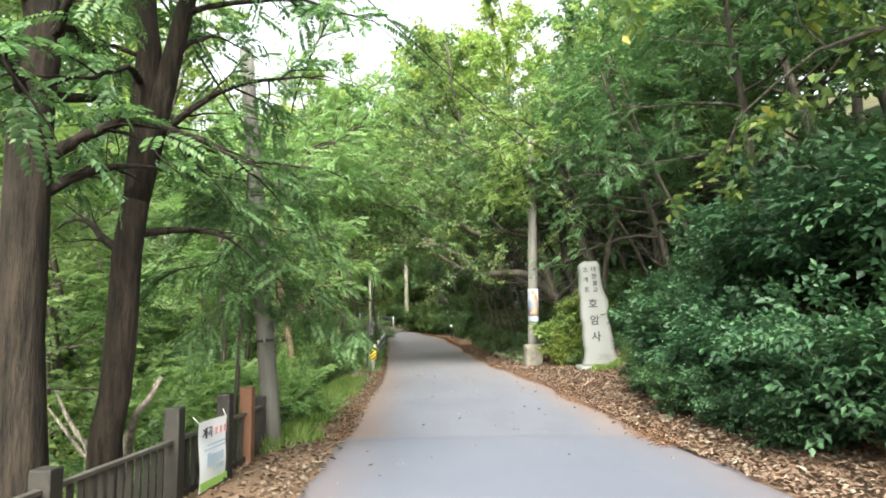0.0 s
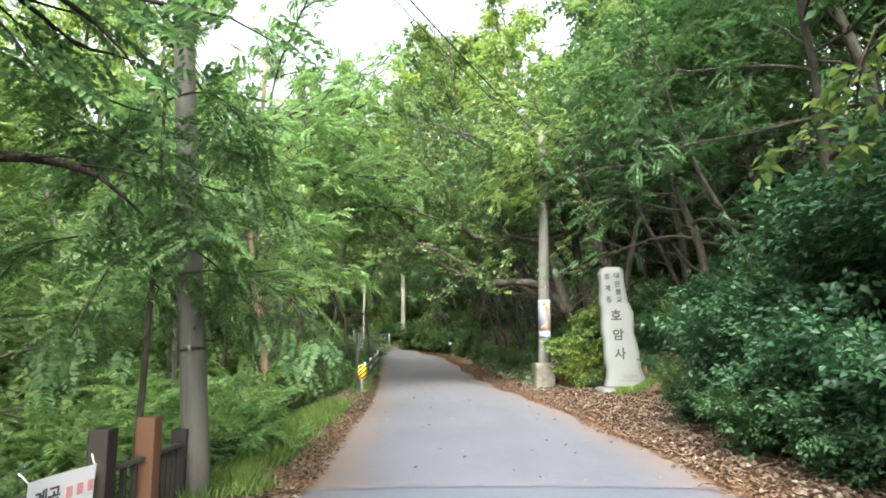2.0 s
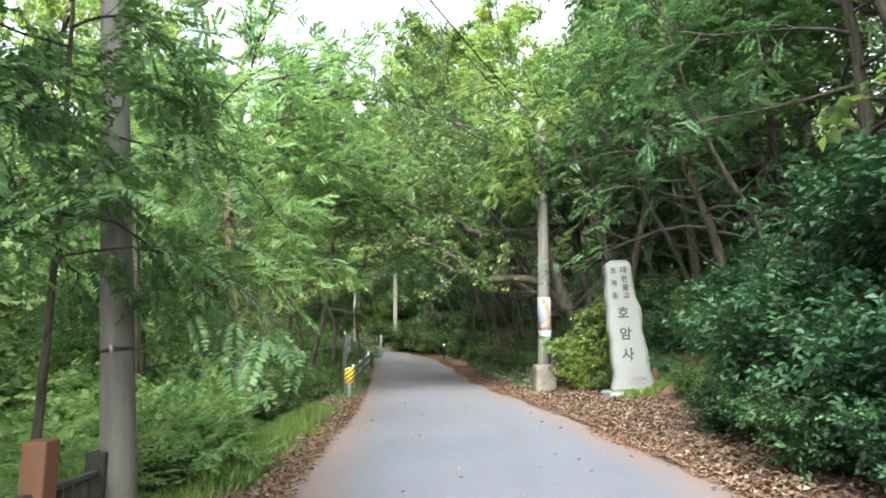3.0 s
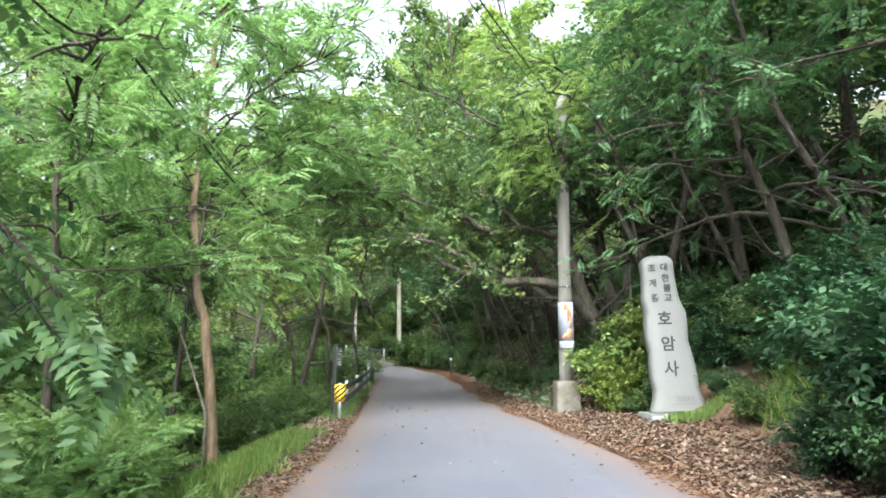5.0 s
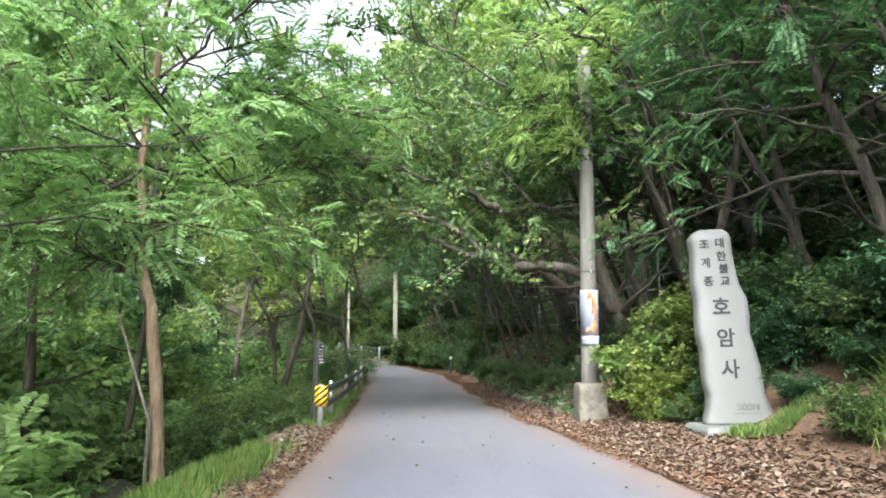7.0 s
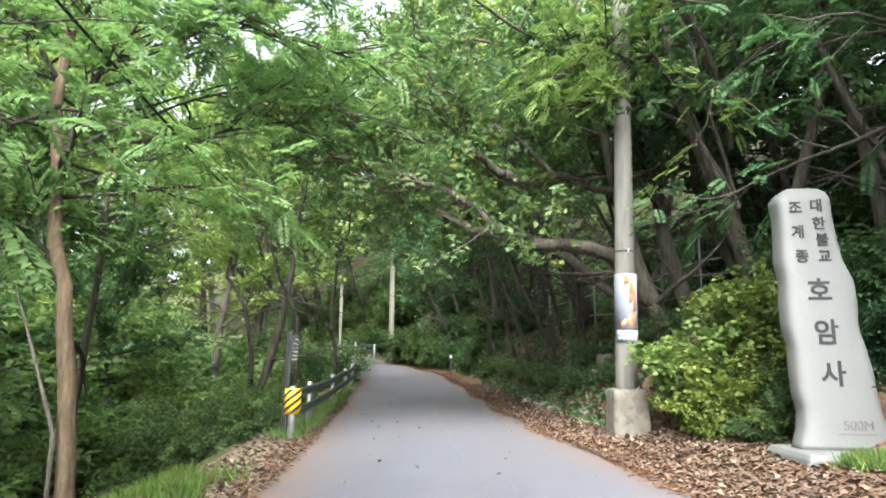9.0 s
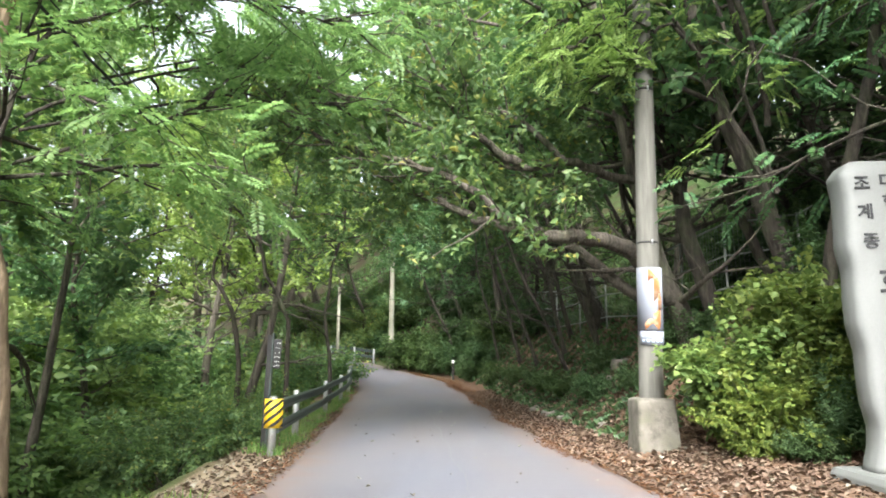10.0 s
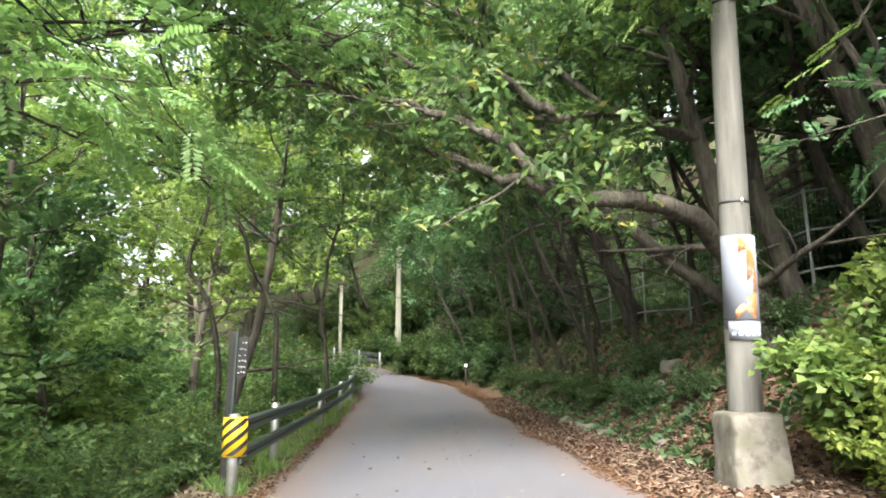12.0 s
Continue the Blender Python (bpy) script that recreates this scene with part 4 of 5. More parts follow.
# bushes by the lane
plant(bk[3], 4.2, 21.2, 0, 0.92, -0.1)
plant(bk[3], 4.95, 21.2, 100, 1.0, -0.15)
plant(bk[3], 4.05, 20.65, 200, 0.62, -0.1)
plant(bk[3], 4.75, 20.5, 300, 0.66, -0.1)
plant(bk[1], 4.75, 19.75, 40, 0.45)
plant(bk[1], 4.3, 19.95, 160, 0.34)
plant(bk[1], 5.3, 19.6, 250, 0.5)
for x, y, t, s in ((5.75, 19.5, 90, 0.45), (6.3, 20.0, 200, 0.55), (5.35, 18.3, 300, 0.26), (6.0, 18.7, 40, 0.6), (6.7, 17.3, 160, 0.7), (5.9, 17.4, 260, 0.35), (4.55, 8.3, 0, 0.85), (4.6, 9.9, 70, 0.9), (4.75, 11.6, 140, 0.95), (6.1, 9.2, 210, 1.2), (6.3, 11.4, 280, 1.2), (5.2, 13.4, 30, 0.9), (4.7, 6.6, 180, 0.9), (5.0, 4.6, 60, 1.0),
                   (6.2, 7.0, 300, 1.3), (6.3, 15.0, 120, 0.95), (4.05, 7.3, 20, 0.5), (4.0, 8.8, 110, 0.5), (4.0, 10.3, 200, 0.5), (4.25, 11.9, 290, 0.5), (4.3, 13.2, 50, 0.45)):
    plant(bk[0], x, y, t, s)
for x, y, t, s in ((-4.35, 13.2, 0, 1.2), (-3.15, 12.1, 60, 0.75), (-3.3, 11.4, 90, 0.8), (-4.6, 11.4, 200, 1.2), (-3.2, 9.9, 40, 0.7)):
    plant(bk[2], x, y, t, s)
for x, y, t, s in ((-5.0, 9.2, 150, 1.0), (-5.6, 7.0, 250, 1.1), (-4.3, 8.0, 20, 0.7)):
    plant(bk[5], x, y, t, s)
rb = random.Random(4)
for x, y, s in ((-4.5, 23.2, 1.15), (-4.4, 25.4, 1.05), (-4.7, 27.6, 1.0), (-5.0, 30.2, 1.1), (-5.5, 33, 1.1), (-6.2, 28, 1.3), (-6.4, 36, 1.1), (-7.6, 39, 1.1), (-3.9, 24.2, 0.7), (-4.1, 26.6, 0.7), (-5.0, 37.4, 1.5), (-5.9, 39.4, 2.0), (-7.1, 41.4, 2.2), (-8.6, 43.0, 2.3), (-11.6, 38, 2.0), (-14.6, 40, 2.4), (-10.5, 41.5, 1.9), (-13, 47.5, 2.2),
                (3.75, 25.0, 0.36), (3.35, 26.6, 0.43), (3.15, 28.6, 0.43), (3.00, 30.6, 0.43), (2.85, 32.4, 0.40), (2.55, 34.6, 0.50), (2.05, 36.8, 0.58), (1.25, 39.6, 0.65), (-0.35, 43, 0.79), (3.9, 27.6, 0.5), (4.7, 24.4, 0.6),
                (-3.1, 10.6, 0.55), (-3.4, 8.6, 0.6), (-9, 25, 1.5), (-10, 17.5, 1.5), (-8, 31, 1.4), (-7, 16, 1.1), (-9, 12, 1.4), (6.3, 18.0, 0.9), (6.4, 19.8, 1.0), (6.2, 21.8, 0.9),
                (7.6, 17.4, 1.0), (8.6, 20, 1.1), (4, 37.6, 1.1), (2.5, 41, 1.2), (-12.5, 28, 1.7), (0.8, 46, 1.2), (-1.6, 50, 1.3), (-6, 55, 1.5), (-10, 58, 1.5), (-6.6, 4.6, 1.2), (-4.9, 4.2, 0.9), (9.4, 12, 1.4), (9.5, 16, 1.3),
                (1.9, 39.4, 1.0), (-3.0, 48.6, 1.2), (-0.4, 45, 1.1), (-4.4, 50.4, 1.2), (-7.5, 53.5, 1.3), (1.2, 43, 1.2), (3, 44.5, 1.3), (5.2, 16.6, 0.5), (5.7, 20.2, 0.7), (-0.9, 44.6, 1.3), (-1.9, 45.8, 1.3), (8.6, 25.6, 1.5), (10, 27.5, 1.7), (8.2, 28.6, 1.4), (11.2, 25.2, 1.8), (9.0, 22.8, 1.4), (5.0, 20.1, 0.55), (0.0, 43.2, 1.2), (0.7, 41.8, 1.1), (-4.2, 51, 1.5), (-6.2, 53.5, 1.6), (-2.2, 49.6, 1.5), (-8.4, 56, 1.6), (0.6, 48.5, 1.6), (-3.0, 54, 1.8), (2.4, 46.5, 1.6), (11, 21, 1.6), (12, 24.5, 1.7), (10.4, 18, 1.5), (13.2, 18.6, 1.8), (12.4, 29, 1.7), (11.6, 14.4, 1.6)):
    near_rail_side = x < -3.5 and y > 14
    plant((bk[5] if x > -9 else bk[4]) if near_rail_side else bk[1], x, y, rb.uniform(0, 360), s * rb.uniform(0.9, 1.1) * (0.78 if near_rail_side else 1.0))

# two red-barked trees behind the fence
def at_foot(line, x, y):
    """A line of places in the world, seen from the foot of a tree at x, y."""
    return [(a - x, b - y, c - gz(x, y)) for a, b, c in line]


stand(tree("fence_tree", 31, 9.5, 0.185, BARK_RED, LEAF_DARK, "pinnate", 0.8, (0.05, 0.0), 0.42, 16, 1.9, 0.5, -0.1, 5, 6, 0.025, sides=18, bare=2, thin=0.4,
           path=at_foot([(-3.24, 4.9, -0.8), (-3.26, 4.9, 0.2), (-3.3, 4.9, 1.3), (-3.34, 4.9, 2.65), (-3.34, 4.9, 3.5), (-3.33, 4.9, 4.3), (-3.3, 4.9, 6.2), (-3.25, 4.9, 9.0)], -3.25, 4.9),
           label="thick red-brown ridged tree trunk behind the fence", group="fence trees"), -3.25, 4.9)
stand(tree("fence_tree", 32, 9.0, 0.14, BARK_RED, LEAF_DARK, "pinnate", 0.8, (0.13, -0.06), 0.5, 16, 1.9, 0.5, -0.1, 5, 6, 0.025, sides=18, fork=(0.42, 0.24, 0.0, 0.85), bare=2, thin=0.4,
           path=at_foot([(-3.18, 5.9, -0.8), (-3.14, 5.9, 0.25), (-3.08, 5.9, 1.0), (-2.99, 5.9, 2.25), (-2.9, 5.9, 3.2), (-2.88, 5.9, 4.0), (-2.96, 5.9, 4.65), (-3.0, 5.9, 6.4), (-3.0, 5.9, 8.6)], -3.17, 5.9),
           label="dark red-brown forked tree behind the fence", group="fence trees"), -3.17, 5.9)
# pale thin tree on the gully's edge, and the feathery ones beside it
stand(tree("gully_tree", 33, 10.0, 0.11, BARK_PALE, LEAF_FEATHER, "pinnate", 0.95, (0.02, 0.0), 0.5, 19, 3.5, 0.15, -0.02, 7, 7, 0.03, sides=12, bare=1, thin=0.6, limb_bark=BARK_DARK, path=at_foot([(-4.62, 19.4, -2.6), (-4.62, 19.4, -0.65), (-4.82, 19.4, 0.99), (-4.93, 19.4, 1.79), (-5.13, 19.4, 2.62), (-5.22, 19.4, 3.42), (-5.34, 19.4, 4.77), (-5.26, 19.4, 5.57), (-5.14, 19.4, 7.07), (-4.989999999999999, 19.4, 9.57)], -4.95, 19.4), 
           label="thin pale-barked feathery tree on the gully's edge", group="feathery trees",
           boughs=((0.04, at_foot([(-4.94, 19.4, 1.84), (-5.2, 19.3, 2.37), (-5.42, 19.2, 2.69), (-5.95, 19.0, 2.86), (-6.68, 18.8, 3.02)], -4.95, 19.4)),
                   (0.04, at_foot([(-5.2, 19.4, 3.62), (-5.07, 19.6, 4.62), (-4.84, 19.8, 5.34), (-4.42, 20.2, 6.55), (-4.15, 20.6, 7.48)], -4.95, 19.4)),
                   (0.045, at_foot([(-5.35, 19.4, 4.82), (-5.51, 19.2, 5.27), (-5.66, 19.0, 5.46), (-6.01, 18.6, 5.9), (-6.67, 18.2, 6.4)], -4.95, 19.4)),
                   (0.03, at_foot([(-5.11, 19.4, 7.07), (-4.6, 19.8, 6.59), (-3.63, 20.2, 6.31), (-2.53, 20.8, 6.2), (-1.44, 21.4, 6.32)], -4.95, 19.4)),
                   (0.03, at_foot([(-5.24, 19.4, 4.45), (-5.47, 18.8, 3.97), (-5.85, 18.2, 3.8), (-6.23, 17.6, 3.72)], -4.95, 19.4)),
                   (0.035, at_foot([(-5.25, 19.4, 5.6), (-4.2, 19.0, 6.6), (-3.2, 18.6, 7.2), (-2.3, 18.2, 7.3)], -4.95, 19.4)),
                   (0.035, at_foot([(-5.2, 19.4, 6.6), (-4.0, 19.6, 8.0), (-2.9, 20.0, 8.9), (-1.9, 20.4, 9.3)], -4.95, 19.4)),
                   (0.035, at_foot([(-5.1, 19.4, 7.0), (-4.4, 18.4, 8.6), (-3.6, 17.4, 9.6), (-3.0, 16.6, 10.1)], -4.95, 19.4)),
                   (0.03, at_foot([(-5.2, 19.4, 6.2), (-4.3, 20.2, 7.2), (-3.4, 21.2, 7.8), (-2.4, 22.2, 7.9)], -4.95, 19.4)),
                   (0.026, [(0.0, 0.0, 5.2), (0.8, 2.0, 6.7), (1.8, 3.6, 7.6), (2.8, 5.0, 8.0)]), (0.026, [(0.0, 0.0, 4.6), (1.2, 1.8, 6.0), (2.3, 3.4, 6.9), (3.1, 4.4, 7.2)]),
                   (0.026, [(0.0, 0.0, 5.8), (0.2, 2.2, 7.6), (0.5, 4.4, 8.6), (1.0, 6.4, 9.2)]),
                   (0.022, [(0.0, 0.0, 5.4), (0.9, 2.6, 7.2), (1.7, 4.4, 8.2), (2.3, 6.0, 8.9)]), (0.022, [(0.0, 0.0, 5.0), (1.4, 2.6, 6.6), (2.6, 4.2, 7.4), (3.7, 5.4, 7.6)]),
                   (0.022, [(0.0, 0.0, 6.2), (0.6, 2.4, 8.2), (1.2, 4.6, 9.4), (1.9, 6.6, 10.0)]))), -4.95, 19.4)
stand(tree("gully_tree", 36, 7.5, 0.08, BARK_GREY, LEAF_FEATHER, "pinnate", 0.9, (0.06, 0.0), 0.58, 16, 2.8, 0.1, -0.02, 7, 7, 0.04, side=(0.2, 0, 0), boughs=((0.03, at_foot([(-5.05, 14.6, 3.2), (-4.3, 13.2, 3.9), (-3.6, 12.2, 4.2), (-3.0, 11.4, 4.0)], -5.2, 14.6)), (0.03, at_foot([(-5.0, 14.6, 4.0), (-4.2, 13.8, 4.9), (-3.2, 13.2, 5.2), (-2.4, 12.8, 5.1)], -5.2, 14.6))),
           label="feathery tree reaching over the lane", group="feathery trees"), -5.2, 14.6)
# Drooping sprays in shadow: LEAF_DARK puts that shade into their colour.
stand(tree("gully_tree", 37, 4.4, 0.03, BARK_DARK, LEAF_DARK, "pinnate", 0.75, (0.04, 0.0), 0.56, 15, 1.5, 0.0, -0.08, 6, 6, 0.03, label="small feathery tree drooping round the pole, shade painted as dark leaves", group="feathery trees"), -2.75, 8.15)
stand(tree("gully_tree", 44, 10.6, 0.1, BARK_GREY, LEAF_FEATHER, "pinnate", 1.0, (0.05, 0.0), 0.55, 18, 3.3, 0.15, -0.02, 7, 7, 0.04, side=(0.15, 0, 0), bare=0, label="feathery tree rising behind the guard rail", group="feathery trees"), -8.2, 25.0)
# pale dead stump with twisted stems behind the fence
dead = thing("dead_tree", pose(-3.5, 7.0, gz(-3.5, 7.0) - 0.1), "pale twisted dead stems behind the fence", "dead tree")
rd = np.random.default_rng(3)
for ln, way, r in ((2.3, (0.05, 0.0, 1), 0.085), (1.9, (-0.25, 0.1, 1), 0.05), (1.7, (0.22, -0.05, 1), 0.045), (1.3, (-0.5, -0.1, 1), 0.03), (1.1, (0.45, 0.1, 1), 0.028)):
    pts = bent(rd, (0, 0, 0), way, ln, 9, 0.16, 0.02)
    tube("dead_stem", pts, [r * (1 - 0.75 * i / 9) for i in range(10)], BARK_BONE, dead, sides=8)

sapling = thing("bare_sapling", pose(0, 0, 0), "thin pale bare stem leaning beside the gully tree", "sapling")
tube("bare_stem", [(-4.76, 19.2, gz(-4.76, 19.2) - 0.1), (-4.76, 19.2, 0.13), (-4.98, 19.2, 0.72), (-5.25, 19.2, 1.46), (-5.51, 19.2, 2.07)], [0.03, 0.028, 0.024, 0.02, 0.01], BARK_BONE, sapling, sides=8)

# boulders in the gully's bed
rs = np.random.default_rng(19)
for bx, by, size in ((-6.6, 21.6, 0.55), (-7.4, 22.6, 0.8), (-6.2, 23.4, 0.45), (-7.9, 24.2, 0.7), (-6.9, 24.9, 0.6), (-6.4, 19.4, 0.6), (-7.3, 18.4, 0.75), (-7.0, 20.4, 0.4), (-8.2, 20.8, 0.9), (-7.6, 26.4, 0.6)):
    rock = bmesh.new()
    bmesh.ops.create_icosphere(rock, subdivisions=3, radius=1.0)
    bump = rs.uniform(-1, 1, (7, 3))
    squash = Vector(rs.uniform(0.65, 1.15, 3)) * Vector((1, 1, 0.75))
    for v in rock.verts:
        n = v.co.normalized()
        cut = min(1.0, *(0.62 + 0.25 * abs(b[2]) + 0.6 * max(0.0, 1 - n.dot(Vector(b).normalized())) for b in bump))
        v.co = n * cut * (1 + 0.04 * math.sin(9 * n.x + 7 * n.y) * math.sin(8 * n.z)) * size
        v.co *= squash
    stone = part("boulder", rock, CONCRETE)
    stone.matrix_world = pose(bx, by, gz(bx, by) + 0.12 * size, 0, 0, rs.uniform(0, 360))
    tagged(stone, "dark weathered boulder lying in the gully bed", "rock", "gully boulders")

def bank_stone(x, y, size, turn):
    rock = box(size, size * 0.7, size * 0.6, bevel=size * 0.14, top=0.75)
    bmesh.ops.subdivide_edges(rock, edges=[e for e in rock.edges if e.calc_length() > size * 0.2], cuts=3, use_grid_fill=True)
    for v in rock.verts:
        v.co += Vector((noise.noise(v.co * 4 + Vector((x, y, 0))), noise.noise(v.co * 4 + Vector((y, 0, x))), noise.noise(v.co * 4 + Vector((0, x, y))))) * size * 0.16
    ob = part("bank_stone", rock, CONCRETE, smooth=True)
    ob.matrix_world = pose(x, y, gz(x, y) - size * 0.34, 6, -8, turn)
    return tagged(ob, "weathered grey stone set in the foot of the bank", "rock", "bank stones")


for x, y, size, turn in ((4.12, 27.1, 0.5, 20), (3.75, 26.7, 0.35, 70), (2.72, 26.9, 0.36, 10), (2.62, 27.6, 0.42, 35), (2.52, 28.3, 0.38, 80), (2.45, 29.2, 0.4, 15), (3.0, 24.6, 0.3, 50)):
    bank_stone(x, y, size, turn)

# crooked thin trees behind the rail
CROOKED = ((41, [(0, 0, -0.6), (0.02, 0.0, 0.5), (-0.02, 0, 1.6), (-0.18, 0, 2.45), (-0.62, 0.05, 3.1), (-0.98, 0.1, 3.5), (-0.7, 0.05, 4.1), (-0.44, 0, 4.85), (-0.48, 0, 5.6), (-1.08, 0, 6.75), (-1.36, 0.1, 7.8), (-1.2, 0.1, 8.8)]),
           (42, [(1.24, 0.3, -0.6), (1.2, 0.3, 0.6), (1.2, 0.3, 2.35), (0.85, 0.25, 2.95), (0.5, 0.2, 3.6), (0.37, 0.2, 4.35), (-0.03, 0.2, 5.0), (-0.36, 0.2, 5.5), (-0.7, 0.3, 6.6), (-0.5, 0.3, 7.8)]),
           (43, [(1.9, 2.5, -0.6), (2.0, 2.5, 1.0), (1.75, 2.6, 2.4), (1.9, 2.6, 4.0), (2.3, 2.6, 5.5), (2.2, 2.6, 7.0), (2.6, 2.6, 8.0)]))
foot = gz(-5.4, 29.2)
for seed, line in CROOKED:
    line = [(px, py, pz - foot if pz > 0 else pz) for px, py, pz in line]
    ob = tree("crooked_tree", seed, 8.0, 0.066, BARK_DARK, LEAF_BROAD, "alt", 1.0, (0, 0), 0.6, 9, 2.1, 0.3, 0.01, 5, 6, 0.1, bare=8, path=line, label="thin crooked grey tree behind the guard rail", group="crooked trees")
    stand(ob, -5.4, 29.2)

# trees that lean from the bank over the lane
ARCH = "leaning tree arching its branches over the lane"
stand(tree("arching_tree", 34, 9.0, 0.2, BARK_GREY, LEAF_BROAD, "broad", 0.9, (-0.55, -0.12), 0.55, 14, 3.0, 0.3, 0.0, 7, 7, 0.05, side=(-0.3, -0.1, 0.1), sides=12, bare=4, thin=0.7, label=ARCH, group="arching trees",
           path=at_foot([(4.8, 24.3, 0.9), (4.65, 24.3, 1.5), (4.45, 24.3, 2.15), (4.12, 24.3, 2.85), (3.9, 24.3, 3.9), (3.76, 24.3, 4.8), (3.55, 24.3, 5.65), (3.45, 24.3, 6.6), (3.2, 24.3, 8.2), (3.0, 24.4, 9.6)], 4.75, 24.3),
           boughs=((0.1, at_foot([(3.78, 24.3, 4.6), (3.08, 24.1, 4.72), (2.3, 23.8, 4.83), (1.25, 23.5, 4.68), (0.37, 23.9, 5.3), (-1.0, 23.8, 5.85), (-2.1, 23.6, 6.1), (-3.45, 23.4, 6.3)], 4.75, 24.3)),
                   (0.09, at_foot([(1.4, 23.5, 4.7), (0.85, 23.25, 4.95), (0.5, 23.0, 5.2), (0.15, 22.9, 5.5), (-0.05, 22.7, 6.05), (-0.5, 22.5, 6.9)], 4.75, 24.3)),
                   (0.17, at_foot([(4.3, 24.25, 2.3), (3.4, 23.5, 3.0), (2.75, 23.0, 3.16), (2.0, 22.6, 3.13), (1.27, 22.3, 3.12), (0.62, 22.4, 3.4), (-0.1, 22.7, 3.78), (-0.85, 23.0, 4.2), (-1.7, 23.3, 4.65)], 4.75, 24.3)),
                   (0.08, at_foot([(1.3, 22.3, 3.14), (0.4, 22.2, 3.9), (-0.6, 22.3, 4.3), (-1.7, 22.4, 4.6), (-2.8, 22.6, 5.2)], 4.75, 24.3)),
                   (0.07, at_foot([(2.3, 23.8, 4.83), (1.7, 24.4, 5.8), (0.8, 25.0, 6.8), (-0.3, 25.4, 7.6), (-1.6, 25.8, 8.2)], 4.75, 24.3)))), 4.75, 24.3)
stand(tree("arching_tree", 45, 5.0, 0.13, BARK_GREY, LEAF_BROAD, "broad", 0.9, (-0.55, -0.12), 0.6, 8, 2.4, 0.3, 0.0, 7, 7, 0.05, side=(-0.4, 0.0, 0.1), sides=12, bare=2, thin=0.7, label=ARCH, group="arching trees",
           path=at_foot([(4.75, 25.3, 1.6), (4.45, 25.2, 2.1), (3.75, 25.0, 2.5), (3.0, 24.8, 3.1), (2.26, 24.6, 3.6), (1.5, 24.6, 3.8), (0.6, 24.8, 4.3), (-0.4, 25.2, 4.9), (-1.4, 25.6, 5.2)], 4.75, 25.3),
           boughs=((0.05, at_foot([(1.9, 24.6, 3.7), (0.9, 25.4, 4.2), (0.1, 26.2, 4.75), (-0.9, 27.0, 5.0), (-2.0, 27.6, 5.3)], 4.75, 25.3)),)), 4.75, 25.3)
stand(tree("arching_tree", 35, 11.0, 0.19, BARK_DARK, LEAF_BROAD, "broad", 0.95, (-0.8, 0.05), 0.5, 18, 4.0, 0.2, 0.01, 7, 7, 0.07, side=(-0.5, 0.0, 0.1), sides=12, bare=5, thin=0.6, label=ARCH, group="arching trees",
           path=at_foot([(5.6, 24.9, 1.6), (5.45, 24.9, 2.0), (5.29, 24.9, 2.5), (5.07, 24.9, 3.3), (4.92, 24.9, 4.1), (4.8, 24.9, 5.3), (4.72, 24.9, 6.4), (4.5, 24.9, 7.4), (4.0, 24.9, 9.0), (3.4, 24.9, 10.8)], 5.5, 24.9),
           boughs=((0.07, at_foot([(4.75, 24.9, 6.1), (3.2, 25.3, 7.4), (1.4, 25.8, 8.3), (-0.4, 26.4, 9.2), (-2.2, 27.2, 9.8)], 5.5, 24.9)), (0.07, at_foot([(4.6, 24.9, 7.1), (2.6, 26.2, 8.8), (0.6, 27.6, 10.0), (-1.6, 29.0, 10.8), (-3.2, 30.4, 11.2)], 5.5, 24.9)),
                   (0.06, at_foot([(4.85, 24.9, 5.0), (3.4, 24.0, 6.6), (1.8, 23.2, 7.6), (0.2, 22.6, 8.3), (-1.4, 22.2, 8.8)], 5.5, 24.9)), (0.05, at_foot([(4.75, 24.9, 5.9), (2.8, 26.4, 6.6), (0.8, 27.6, 7.0), (-1.2, 28.4, 7.2), (-3.0, 29.0, 7.3)], 5.5, 24.9)))), 5.5, 24.9)
stand(tree("bank_tree", 46, 9.0, 0.2, BARK_DARK, LEAF_DARK, "broad", 1.1, (-0.2, 0.0), 0.5, 16, 3.2, 0.2, 0.0, 6, 6, 0.05, sides=12, bare=0, fork=(0.38, 0.1, 0.3, 0.8), thin=0.6, label="thick dark forked trunk on the roadside bank", group="bank trees",
           path=at_foot([(6.2, 22.6, 1.2), (5.95, 22.6, 1.8), (5.72, 22.6, 2.5), (5.43, 22.6, 3.5), (5.13, 22.6, 4.35), (4.75, 22.6, 5.4), (4.55, 22.6, 6.4), (4.3, 22.6, 8.0), (4.2, 22.6, 9.6)], 6.05, 22.6)), 6.05, 22.6)
stand(tree("bank_tree", 47, 8.0, 0.12, BARK_DARK, LEAF_DARK, "broad", 1.1, (-0.2, 0.0), 0.55, 14, 3.0, 0.2, 0.0, 6, 6, 0.05, sides=10, bare=0, thin=0.6, label="slender dark leaning trunk above the wire fence", group="bank trees",
           path=at_foot([(6.6, 24.2, 1.6), (6.36, 24.2, 2.3), (6.1, 24.2, 3.0), (5.6, 24.2, 4.1), (5.42, 24.2, 5.0), (5.38, 24.2, 6.1), (5.3, 24.2, 8.4)], 6.45, 24.2)), 6.45, 24.2)
stand(tree("arching_tree", 38, 14.5, 0.19, BARK_DARK, LEAF_BROAD, "broad", 1.15, (-0.75, -0.1), 0.35, 13, 4.6, 0.25, 0.02, 7, 7, 0.07, side=(-0.4, -0.1, 0.1), bare=6, label=ARCH, group="arching trees"), 5.0, 31.5)
